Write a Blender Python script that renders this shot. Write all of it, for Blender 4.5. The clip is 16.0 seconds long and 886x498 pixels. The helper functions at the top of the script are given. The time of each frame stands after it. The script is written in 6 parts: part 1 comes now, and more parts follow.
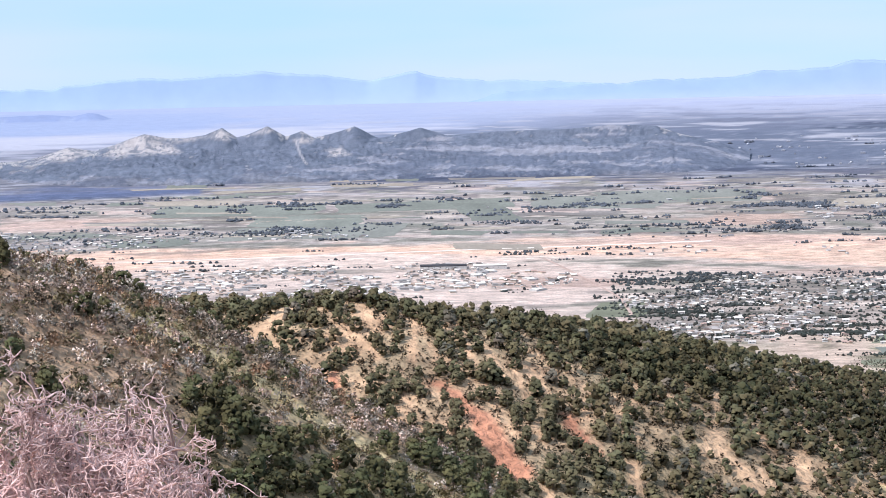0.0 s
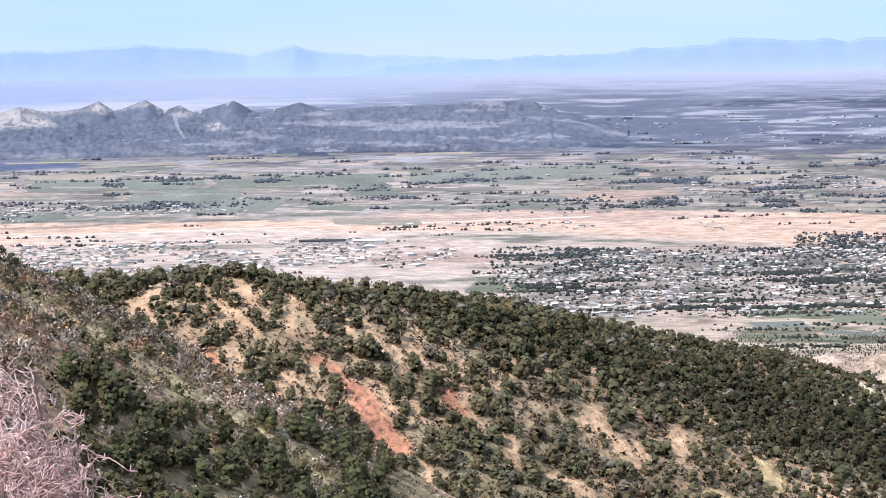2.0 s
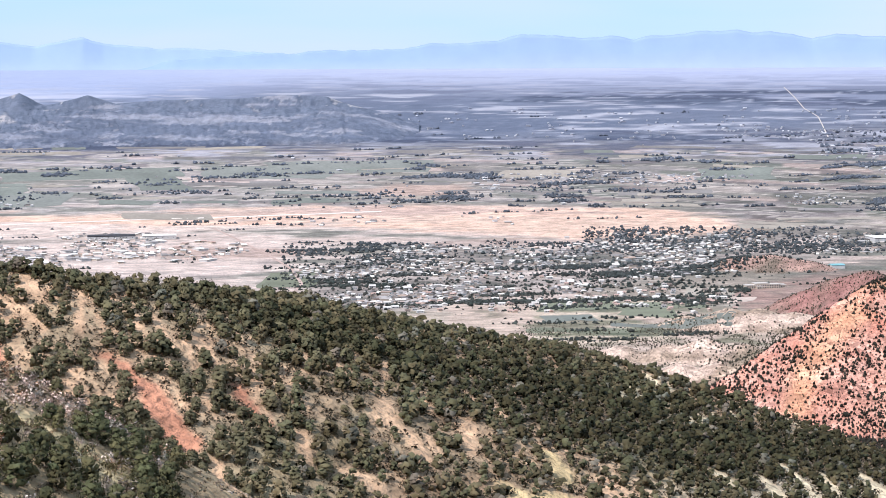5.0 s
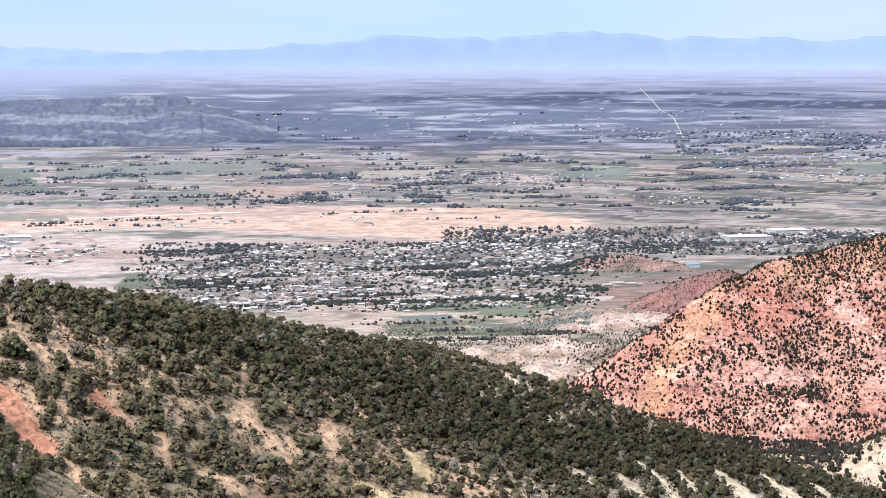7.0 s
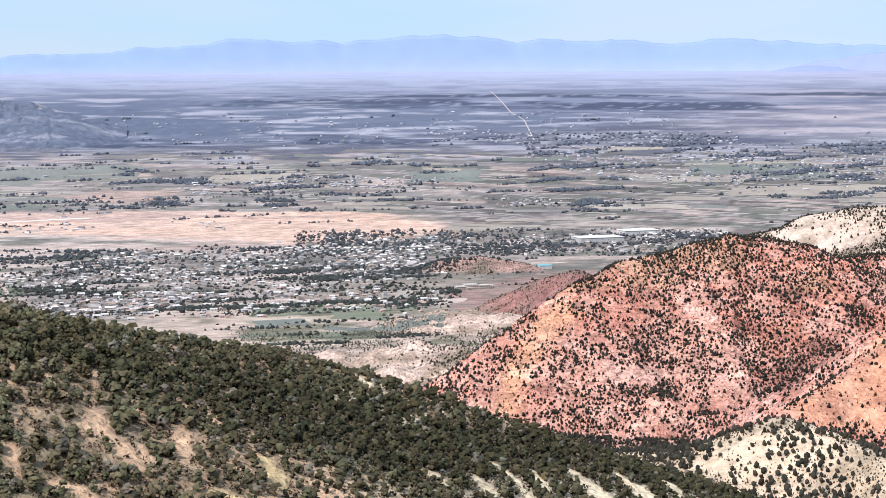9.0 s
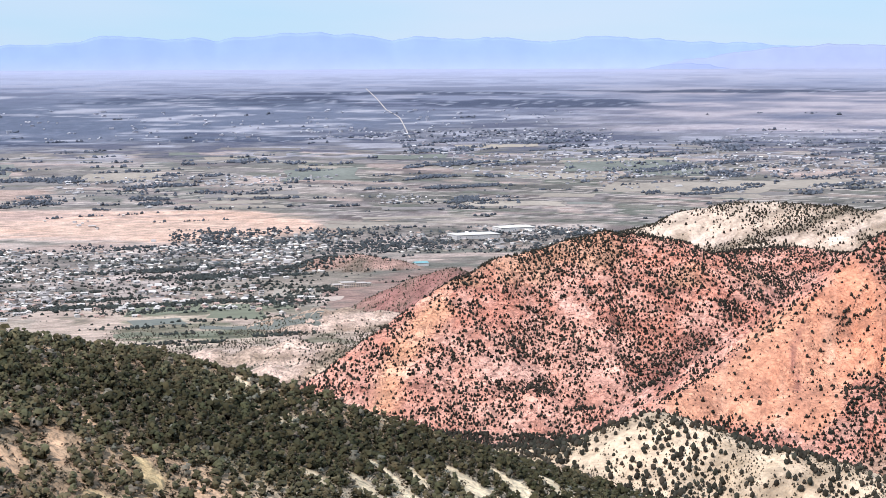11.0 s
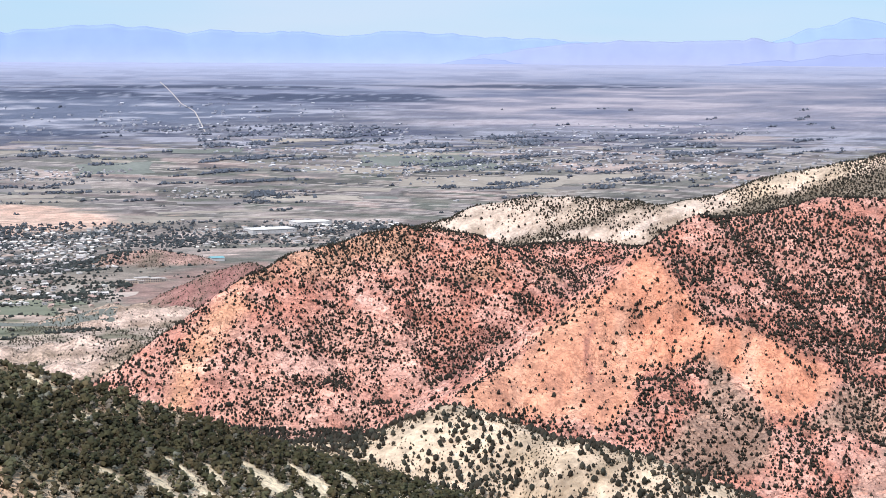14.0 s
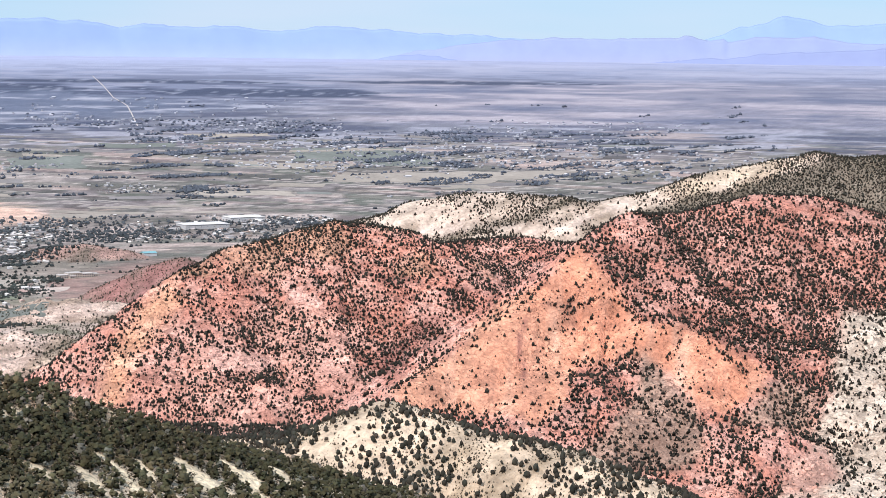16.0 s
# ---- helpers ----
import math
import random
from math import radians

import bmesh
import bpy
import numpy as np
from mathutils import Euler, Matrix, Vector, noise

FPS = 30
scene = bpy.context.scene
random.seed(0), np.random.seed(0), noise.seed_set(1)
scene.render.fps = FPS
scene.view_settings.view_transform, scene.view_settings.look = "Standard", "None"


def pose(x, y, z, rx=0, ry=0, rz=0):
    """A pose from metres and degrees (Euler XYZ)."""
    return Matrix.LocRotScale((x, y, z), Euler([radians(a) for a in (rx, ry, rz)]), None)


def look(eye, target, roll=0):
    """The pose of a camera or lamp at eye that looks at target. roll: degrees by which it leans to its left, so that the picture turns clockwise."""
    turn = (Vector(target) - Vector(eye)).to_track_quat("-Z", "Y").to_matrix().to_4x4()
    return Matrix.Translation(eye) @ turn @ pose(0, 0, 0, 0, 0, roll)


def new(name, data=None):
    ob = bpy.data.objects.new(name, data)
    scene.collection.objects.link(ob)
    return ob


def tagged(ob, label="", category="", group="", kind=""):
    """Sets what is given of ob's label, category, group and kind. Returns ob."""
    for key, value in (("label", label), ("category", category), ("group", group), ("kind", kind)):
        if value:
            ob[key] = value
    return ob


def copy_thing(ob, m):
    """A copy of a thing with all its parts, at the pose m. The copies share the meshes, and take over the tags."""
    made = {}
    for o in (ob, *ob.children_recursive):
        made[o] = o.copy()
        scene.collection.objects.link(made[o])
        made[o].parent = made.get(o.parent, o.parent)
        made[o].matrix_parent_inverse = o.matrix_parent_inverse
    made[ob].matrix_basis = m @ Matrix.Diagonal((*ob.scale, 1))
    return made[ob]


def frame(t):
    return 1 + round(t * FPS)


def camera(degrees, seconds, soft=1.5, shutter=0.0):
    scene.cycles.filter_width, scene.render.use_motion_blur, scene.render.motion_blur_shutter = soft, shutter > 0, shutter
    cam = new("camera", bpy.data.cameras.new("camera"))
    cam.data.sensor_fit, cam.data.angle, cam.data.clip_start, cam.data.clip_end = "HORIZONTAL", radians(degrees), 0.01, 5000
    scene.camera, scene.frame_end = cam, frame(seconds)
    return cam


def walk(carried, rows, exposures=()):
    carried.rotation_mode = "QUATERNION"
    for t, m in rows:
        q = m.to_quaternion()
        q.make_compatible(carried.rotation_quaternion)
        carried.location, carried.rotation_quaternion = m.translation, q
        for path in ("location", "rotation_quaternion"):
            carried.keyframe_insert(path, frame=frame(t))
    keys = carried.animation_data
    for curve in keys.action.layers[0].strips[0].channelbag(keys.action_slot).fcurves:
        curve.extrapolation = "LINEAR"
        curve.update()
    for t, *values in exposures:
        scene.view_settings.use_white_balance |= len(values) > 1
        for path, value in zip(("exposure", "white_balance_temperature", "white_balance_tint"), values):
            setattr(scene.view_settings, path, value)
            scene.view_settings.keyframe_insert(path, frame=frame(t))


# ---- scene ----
cam = camera(26.0, 16.0, soft=0.8)
# t, bearing to the right, look up, lean to the left; the camera swings on an arm's length round the one who holds it
ROWS = [
    (0.0, 0.000, -4.800, -1.200),
    (0.5, 0.514, -4.917, -1.182),
    (1.0, 1.347, -5.121, -1.130),
    (1.5, 2.446, -5.385, -0.950),
    (2.0, 3.605, -5.597, -0.751),
    (2.5, 4.822, -5.742, -0.626),
    (3.0, 5.932, -5.813, -0.456),
    (3.5, 6.918, -5.822, -0.439),
    (4.0, 7.865, -5.814, -0.362),
    (6.5, 12.982, -5.807, -0.061),
    (7.0, 14.061, -5.800, 0.012),
    (7.5, 15.219, -5.778, 0.047),
    (8.0, 16.443, -5.759, -0.002),
    (8.5, 17.534, -5.736, -0.103),
    (9.0, 18.473, -5.711, -0.180),
    (11.5, 23.180, -5.852, -0.151),
    (12.0, 24.266, -5.912, -0.125),
    (12.5, 25.466, -5.935, -0.068),
    (13.0, 26.558, -5.939, 0.006),
    (13.5, 27.460, -5.935, 0.119),
    (14.0, 28.274, -5.952, 0.278),
    (14.5, 28.951, -5.984, 0.408),
    (15.0, 29.532, -6.027, 0.532),
    (15.5, 29.969, -6.043, 0.620),
    (16.0, 30.268, -6.058, 0.669),
]
ARM, EYE = 0.5, 300.0
walk(cam, [(t, pose(ARM * math.sin(radians(b)), ARM * math.cos(radians(b)) - ARM, EYE - 0.01 * min(1.0, t / 2), 0, 0, -b) @ pose(0, 0, 0, 90 + up) @ pose(0, 0, 0, 0, 0, lean))
           for t, b, up, lean in ROWS], exposures=[(0.0, 0.09, 6200, 13), (4.0, 0.1, 6200, 13), (9.0, 0.0, 6200, 13), (16.0, -0.06, 6200, 13)])

# ---- world, sun, exposure ----
SUN_B, SUN_E = -116.0, 50.0   # the sun's bearing and height, degrees
world = bpy.data.worlds.new("world")
scene.world = world
world.use_nodes = True
wn, wl = world.node_tree.nodes, world.node_tree.links
sky = wn.new("ShaderNodeTexSky")
sky.sky_type, sky.sun_disc = "NISHITA", False
sky.sun_elevation, sky.sun_rotation = radians(SUN_E), radians(SUN_B)
sky.altitude, sky.air_density, sky.dust_density, sky.ozone_density = 1800, 1.0, 0.4, 3.0
haze = wn.new("ShaderNodeMix")
haze.data_type = "RGBA"
haze.inputs["Factor"].default_value = 0.78
wl.new(sky.outputs[0], haze.inputs["A"])
thin = wn.new("ShaderNodeTexNoise")
thin.inputs["Scale"].default_value, thin.inputs["Detail"].default_value = 3.0, 3
stretch = wn.new("ShaderNodeMapping")
stretch.inputs["Scale"].default_value = (1, 1, 7)
at_sky = wn.new("ShaderNodeTexCoord")
wl.new(at_sky.outputs["Generated"], stretch.inputs[0])
wl.new(stretch.outputs[0], thin.inputs["Vector"])
veil = wn.new("ShaderNodeValToRGB")
veil.color_ramp.elements[0].position, veil.color_ramp.elements[0].color = 0.36, (0.51, 0.78, 1.0, 1)
veil.color_ramp.elements[1].position, veil.color_ramp.elements[1].color = 0.60, (0.64, 0.80, 1.0, 1)
wl.new(thin.outputs["Fac"], veil.inputs[0])
bright = wn.new("ShaderNodeVectorMath")
bright.operation = "SCALE"
bright.inputs["Scale"].default_value = 10.0
wl.new(veil.outputs[0], bright.inputs[0])
wl.new(bright.outputs[0], haze.inputs["B"])
wl.new(haze.outputs["Result"], wn["Background"].inputs[0])
wn["Background"].inputs[1].default_value = 0.10
sun_dir = Vector((math.sin(radians(SUN_B)) * math.cos(radians(SUN_E)), math.cos(radians(SUN_B)) * math.cos(radians(SUN_E)), math.sin(radians(SUN_E))))
lamp = bpy.data.lights.new("sun", "SUN")
lamp.energy, lamp.angle, lamp.color = 4.2, radians(0.53), (1.0, 0.955, 0.91)
sun = new("sun", lamp)
sun.matrix_world = look(sun_dir * 400 + Vector((0, 0, 300)), (0, 0, 300))
scene.view_settings.exposure = 0.0

# ---- materials ----


def material(name, rough=0.9):
    m = bpy.data.materials.new(name)
    m.use_nodes = True
    b = m.node_tree.nodes["Principled BSDF"]
    b.inputs["Roughness"].default_value = rough
    b.inputs["Specular IOR Level"].default_value = 0.15
    return m, m.node_tree.nodes, m.node_tree.links, b


def noise_node(n, l, scale, detail=4, stretch=None):
    tex = n.new("ShaderNodeTexNoise")
    tex.inputs["Scale"].default_value, tex.inputs["Detail"].default_value = scale, detail
    at = n.new("ShaderNodeTexCoord")
    if stretch:
        mp = n.new("ShaderNodeMapping")
        mp.inputs["Scale"].default_value = stretch
        l.new(at.outputs["Object"], mp.inputs[0])
        l.new(mp.outputs[0], tex.inputs["Vector"])
    else:
        l.new(at.outputs["Object"], tex.inputs["Vector"])
    return tex.outputs["Fac"]


def span(n, l, value, a, b, c, d):
    r = n.new("ShaderNodeMapRange")
    for k, v in zip(range(1, 5), (a, b, c, d)):
        r.inputs[k].default_value = v
    l.new(value, r.inputs[0])
    return r.outputs[0]


def times(n, l, a, b):
    m = n.new("ShaderNodeMath")
    m.operation = "MULTIPLY"
    l.new(a, m.inputs[0])
    l.new(b, m.inputs[1])
    return m.outputs[0]


def scaled(n, l, colour, value):
    m = n.new("ShaderNodeVectorMath")
    m.operation = "SCALE"
    if isinstance(colour, tuple):
        m.inputs[0].default_value = colour
    else:
        l.new(colour, m.inputs[0])
    l.new(value, m.inputs["Scale"])
    return m.outputs[0]


def attribute(n, name):
    a = n.new("ShaderNodeAttribute")
    a.attribute_name = name
    return a


def ground_material():
    m, n, l, b = material("soil_and_rock", 0.95)
    a = attribute(n, "soil")
    v = times(n, l, span(n, l, noise_node(n, l, 0.11, 8, (0.5, 1, 1)), 0.33, 0.67, 0.74, 1.22), span(n, l, noise_node(n, l, 0.4, 6), 0.3, 0.7, 0.75, 1.2))
    v = times(n, l, v, span(n, l, noise_node(n, l, 0.05, 5, (0.6, 1, 1)), 0.3, 0.7, 0.8, 1.18))
    grain = n.new("ShaderNodeMix")
    l.new(a.outputs["Alpha"], grain.inputs[0])
    grain.inputs[2].default_value = 1.0
    l.new(v, grain.inputs[3])
    rock = attribute(n, "rock")
    crack = n.new("ShaderNodeTexVoronoi")
    crack.feature = "DISTANCE_TO_EDGE"
    crack.inputs["Scale"].default_value = 0.15
    tc, mp, wob = n.new("ShaderNodeTexCoord"), n.new("ShaderNodeMapping"), n.new("ShaderNodeTexNoise")
    mp.inputs["Scale"].default_value = (0.8, 0.8, 1.7)
    mp.inputs["Rotation"].default_value = (0.25, 0.35, 0.5)
    wob.inputs["Scale"].default_value, wob.inputs["Detail"].default_value = 0.12, 4
    shift = n.new("ShaderNodeVectorMath")
    shift.operation = "MULTIPLY_ADD"
    l.new(tc.outputs["Object"], wob.inputs["Vector"])
    l.new(wob.outputs["Color"], shift.inputs[0])
    shift.inputs[1].default_value = (14, 14, 14)
    l.new(tc.outputs["Object"], shift.inputs[2])
    l.new(shift.outputs[0], mp.inputs[0])
    l.new(mp.outputs[0], crack.inputs["Vector"])
    dark = n.new("ShaderNodeMix")
    l.new(times(n, l, rock.outputs["Fac"], span(n, l, crack.outputs["Distance"], 0.0, 0.07, 1, 0)), dark.inputs[0])
    l.new(grain.outputs[0], dark.inputs[2])
    dark.inputs[3].default_value = 0.62
    # thin dark streaks along beds that dip to the south, and their ledges
    beds = n.new("ShaderNodeTexNoise")
    beds.inputs["Scale"].default_value, beds.inputs["Detail"].default_value = 1.0, 5
    tilt = n.new("ShaderNodeCombineXYZ")
    for k, axis in enumerate(((0.16, -0.08, -0.05), (0.05, 0.10, 0.0), (0.20, -0.09, 0.62))):
        dot = n.new("ShaderNodeVectorMath")
        dot.operation = "DOT_PRODUCT"
        dot.inputs[1].default_value = axis
        l.new(shift.outputs[0], dot.inputs[0])
        l.new(dot.outputs["Value"], tilt.inputs[k])
    l.new(tilt.outputs[0], beds.inputs["Vector"])
    seam = n.new("ShaderNodeMix")
    l.new(times(n, l, rock.outputs["Fac"], span(n, l, beds.outputs["Fac"], 0.40, 0.45, 1, 0)), seam.inputs[0])
    l.new(dark.outputs[0], seam.inputs[2])
    seam.inputs[3].default_value = 0.5
    # upright joints on the bare cliff
    joint = span(n, l, noise_node(n, l, 1.0, 3, (0.16, 0.16, 0.035)), 0.485, 0.5, 0, 1)
    joint_end = span(n, l, noise_node(n, l, 1.0, 3, (0.16, 0.16, 0.035)), 0.5, 0.515, 1, 0)
    patchy = span(n, l, noise_node(n, l, 0.09, 3), 0.46, 0.56, 0, 1)
    crack_mix = n.new("ShaderNodeMix")
    l.new(times(n, l, attribute(n, "cliff").outputs["Fac"], times(n, l, times(n, l, joint, joint_end), patchy)), crack_mix.inputs[0])
    l.new(seam.outputs[0], crack_mix.inputs[2])
    crack_mix.inputs[3].default_value = 0.3
    l.new(scaled(n, l, a.outputs["Color"], crack_mix.outputs[0]), b.inputs["Base Color"])
    bump = n.new("ShaderNodeBump")
    bump.inputs["Strength"].default_value, bump.inputs["Distance"].default_value = 0.9, 2.0
    rough_rock = n.new("ShaderNodeBump")
    l.new(times(n, l, rock.outputs["Fac"], span(n, l, noise_node(n, l, 0.16, 8, (1, 1, 1.6)), 0, 1, 0, 1)), rough_rock.inputs["Height"])
    rough_rock.inputs["Strength"].default_value, rough_rock.inputs["Distance"].default_value = 0.8, 2.2
    ledges = n.new("ShaderNodeBump")
    l.new(times(n, l, rock.outputs["Fac"], beds.outputs["Fac"]), ledges.inputs["Height"])
    ledges.inputs["Strength"].default_value, ledges.inputs["Distance"].default_value = 0.8, 2.2
    l.new(rough_rock.outputs[0], ledges.inputs["Normal"])
    l.new(ledges.outputs[0], bump.inputs["Normal"])
    l.new(noise_node(n, l, 0.6, 6), bump.inputs["Height"])
    l.new(bump.outputs[0], b.inputs["Normal"])
    return m


def plain_material(name, colour, low=0.8, high=1.2, scale=0.2, stretch=None, rough=0.9, bump=0.0):
    """One base colour, varied at two scales and from object to object."""
    m, n, l, b = material(name, rough)
    v = times(n, l, span(n, l, noise_node(n, l, scale, 4, stretch), 0.3, 0.7, low, high), span(n, l, noise_node(n, l, scale * 9, 3, stretch), 0.3, 0.7, 0.9, 1.1))
    info = n.new("ShaderNodeObjectInfo")
    v = times(n, l, v, span(n, l, info.outputs["Random"], 0, 1, 0.9, 1.1))
    l.new(scaled(n, l, colour, v), b.inputs["Base Color"])
    if bump:
        k = n.new("ShaderNodeBump")
        k.inputs["Strength"].default_value, k.inputs["Distance"].default_value = bump, 0.05
        l.new(noise_node(n, l, scale * 9, 4), k.inputs["Height"])
        l.new(k.outputs[0], b.inputs["Normal"])
    return m


def tinted_material(name, low, high, rough=0.85):
    """Colour by the plant's or the house's own tint, with small differences from piece to piece."""
    m, n, l, b = material(name, rough)
    a = attribute(n, "tint")
    geo = n.new("ShaderNodeNewGeometry")
    l.new(scaled(n, l, a.outputs["Color"], span(n, l, geo.outputs["Random Per Island"], 0, 1, low, high)), b.inputs["Base Color"])
    return m


SOIL = ground_material()


def distance_material():
    """Far slopes, too far off to show their grain."""
    m, n, l, b = material("far_slopes", 1.0)
    l.new(scaled(n, l, attribute(n, "soil").outputs["Color"], span(n, l, noise_node(n, l, 0.02, 3), 0.3, 0.7, 0.97, 1.03)), b.inputs["Base Color"])
    return m


FAR = distance_material()
FOLIAGE = tinted_material("foliage", 0.72, 1.28)
BRUSH = tinted_material("dry_brush", 0.86, 1.14)
CLOUDY = tinted_material("valley_paint", 0.85, 1.15)
BARK = plain_material("bark", (0.16, 0.12, 0.09), 0.7, 1.3, 3.0)
NEEDLES = plain_material("juniper_needles", (0.128, 0.112, 0.063), 0.6, 1.45, 1.2)
TWIG = plain_material("pale_twigs", (0.74, 0.535, 0.515), 0.6, 1.25, 6.0)
STEM = plain_material("grey_stems", (0.30, 0.22, 0.21), 0.7, 1.25, 6.0)
crop = plain_material("green_crop", (0.205, 0.208, 0.178), 0.85, 1.15, 0.02, (1, 0.5, 1))
pasture = plain_material("pasture", (0.255, 0.25, 0.22), 0.85, 1.15, 0.02, (1, 0.5, 1))
fallow = plain_material("fallow_field", (0.24, 0.21, 0.195), 0.85, 1.15, 0.02, (1, 0.5, 1))
clay = plain_material("pink_clay", (0.50, 0.355, 0.30), 0.85, 1.12, 0.02, (1, 0.5, 1))
sand = plain_material("pale_sand", (0.55, 0.43, 0.36), 0.85, 1.12, 0.02, (1, 0.4, 1))
straw = plain_material("straw_field", (0.37, 0.31, 0.255), 0.85, 1.12, 0.02, (1, 0.5, 1))
sage = plain_material("dark_sagebrush", (0.13, 0.15, 0.24), 0.8, 1.2, 0.01, (1, 0.5, 1))
lawn = plain_material("green_lawn", (0.195, 0.195, 0.135), 0.85, 1.15, 0.03)
gravel = plain_material("pale_gravel", (0.58, 0.51, 0.46), 0.9, 1.1, 0.1)
RUNWAY = plain_material("pale_runway", (0.78, 0.66, 0.58), 0.92, 1.08, 0.05)
WHITE_ROOF = plain_material("white_metal_roof", (0.80, 0.74, 0.68), 0.9, 1.05, 0.2)
DARK_ROOF = plain_material("dark_roof", (0.07, 0.065, 0.07), 0.8, 1.2, 0.2)
TEAL_ROOF = plain_material("turquoise_roof", (0.25, 0.48, 0.50), 0.9, 1.1, 0.2)
TAN_WALL = plain_material("tan_wall", (0.55, 0.46, 0.38), 0.9, 1.1, 0.3)
PALE_WALL = plain_material("pale_wall", (0.60, 0.57, 0.55), 0.9, 1.1, 0.3)
GLASS = plain_material("window_glass", (0.05, 0.06, 0.08), 0.9, 1.1, 0.3, rough=0.2)

# ---- the lie of the land ----
DEG = math.pi / 180
rng = np.random.default_rng(7)


def value_noise(x, y, seed):
    xi, yi = np.floor(x).astype(np.int64), np.floor(y).astype(np.int64)
    u, v = x - xi, y - yi
    u, v = u * u * (3 - 2 * u), v * v * (3 - 2 * v)

    def h(a, b):
        k = (a * 374761393 + b * 668265263 + seed * 974711) & 0x7FFFFFFF
        k = ((k ^ (k >> 13)) * 1274126177) & 0x7FFFFFFF
        return ((k ^ (k >> 16)) & 0xFFFF) / 65535.0

    return (h(xi, yi) * (1 - u) + h(xi + 1, yi) * u) * (1 - v) + (h(xi, yi + 1) * (1 - u) + h(xi + 1, yi + 1) * u) * v


def fbm(x, y, size, seed, octaves=4):
    """Layered noise from about -1 to 1, with forms of that size in metres."""
    total, amp, s = 0, 1.0, 1.0 / size
    for k in range(octaves):
        total = total + amp * (2 * value_noise(x * s + 17 * k, y * s - 9 * k, seed + k) - 1)
        amp, s = amp * 0.5, s * 2.03
    return total / 1.6


def crest(rows, slope, width, far_slope=None):
    """A crest line from rows of bearing, height angle and distance as seen from the overlook, with its flanks' slope and the roundness of its top."""
    b, e, d = (np.array(c, float) for c in zip(*rows))
    return d * np.sin(b * DEG), d * np.cos(b * DEG), EYE + d * np.tan(e * DEG), slope, width, far_slope or slope


BASE_D = np.array([0, 3, 8, 100, 250, 330, 500, 800, 1000, 1500, 1700, 2000, 2400, 2800, 3200, 3600, 4000, 4400, 4700, 5300.0])
BASE_Z = np.array([298.4, 297.9, 296.5, 258, 222, 205, 164, 117, 100, 52, 49, 44, 52, 70, 99, 137, 188, 239, 263, 268.0])
_d = np.arange(0, 5400, 2.0)
_z = np.interp(_d, BASE_D, BASE_Z)
_s = np.convolve(np.pad(_z, 80, mode="edge"), np.hanning(161) / np.hanning(161).sum(), mode="valid")
_mix = np.clip((_d - 250) / 300, 0, 1)
_z = _z * (1 - _mix) + _s * _mix

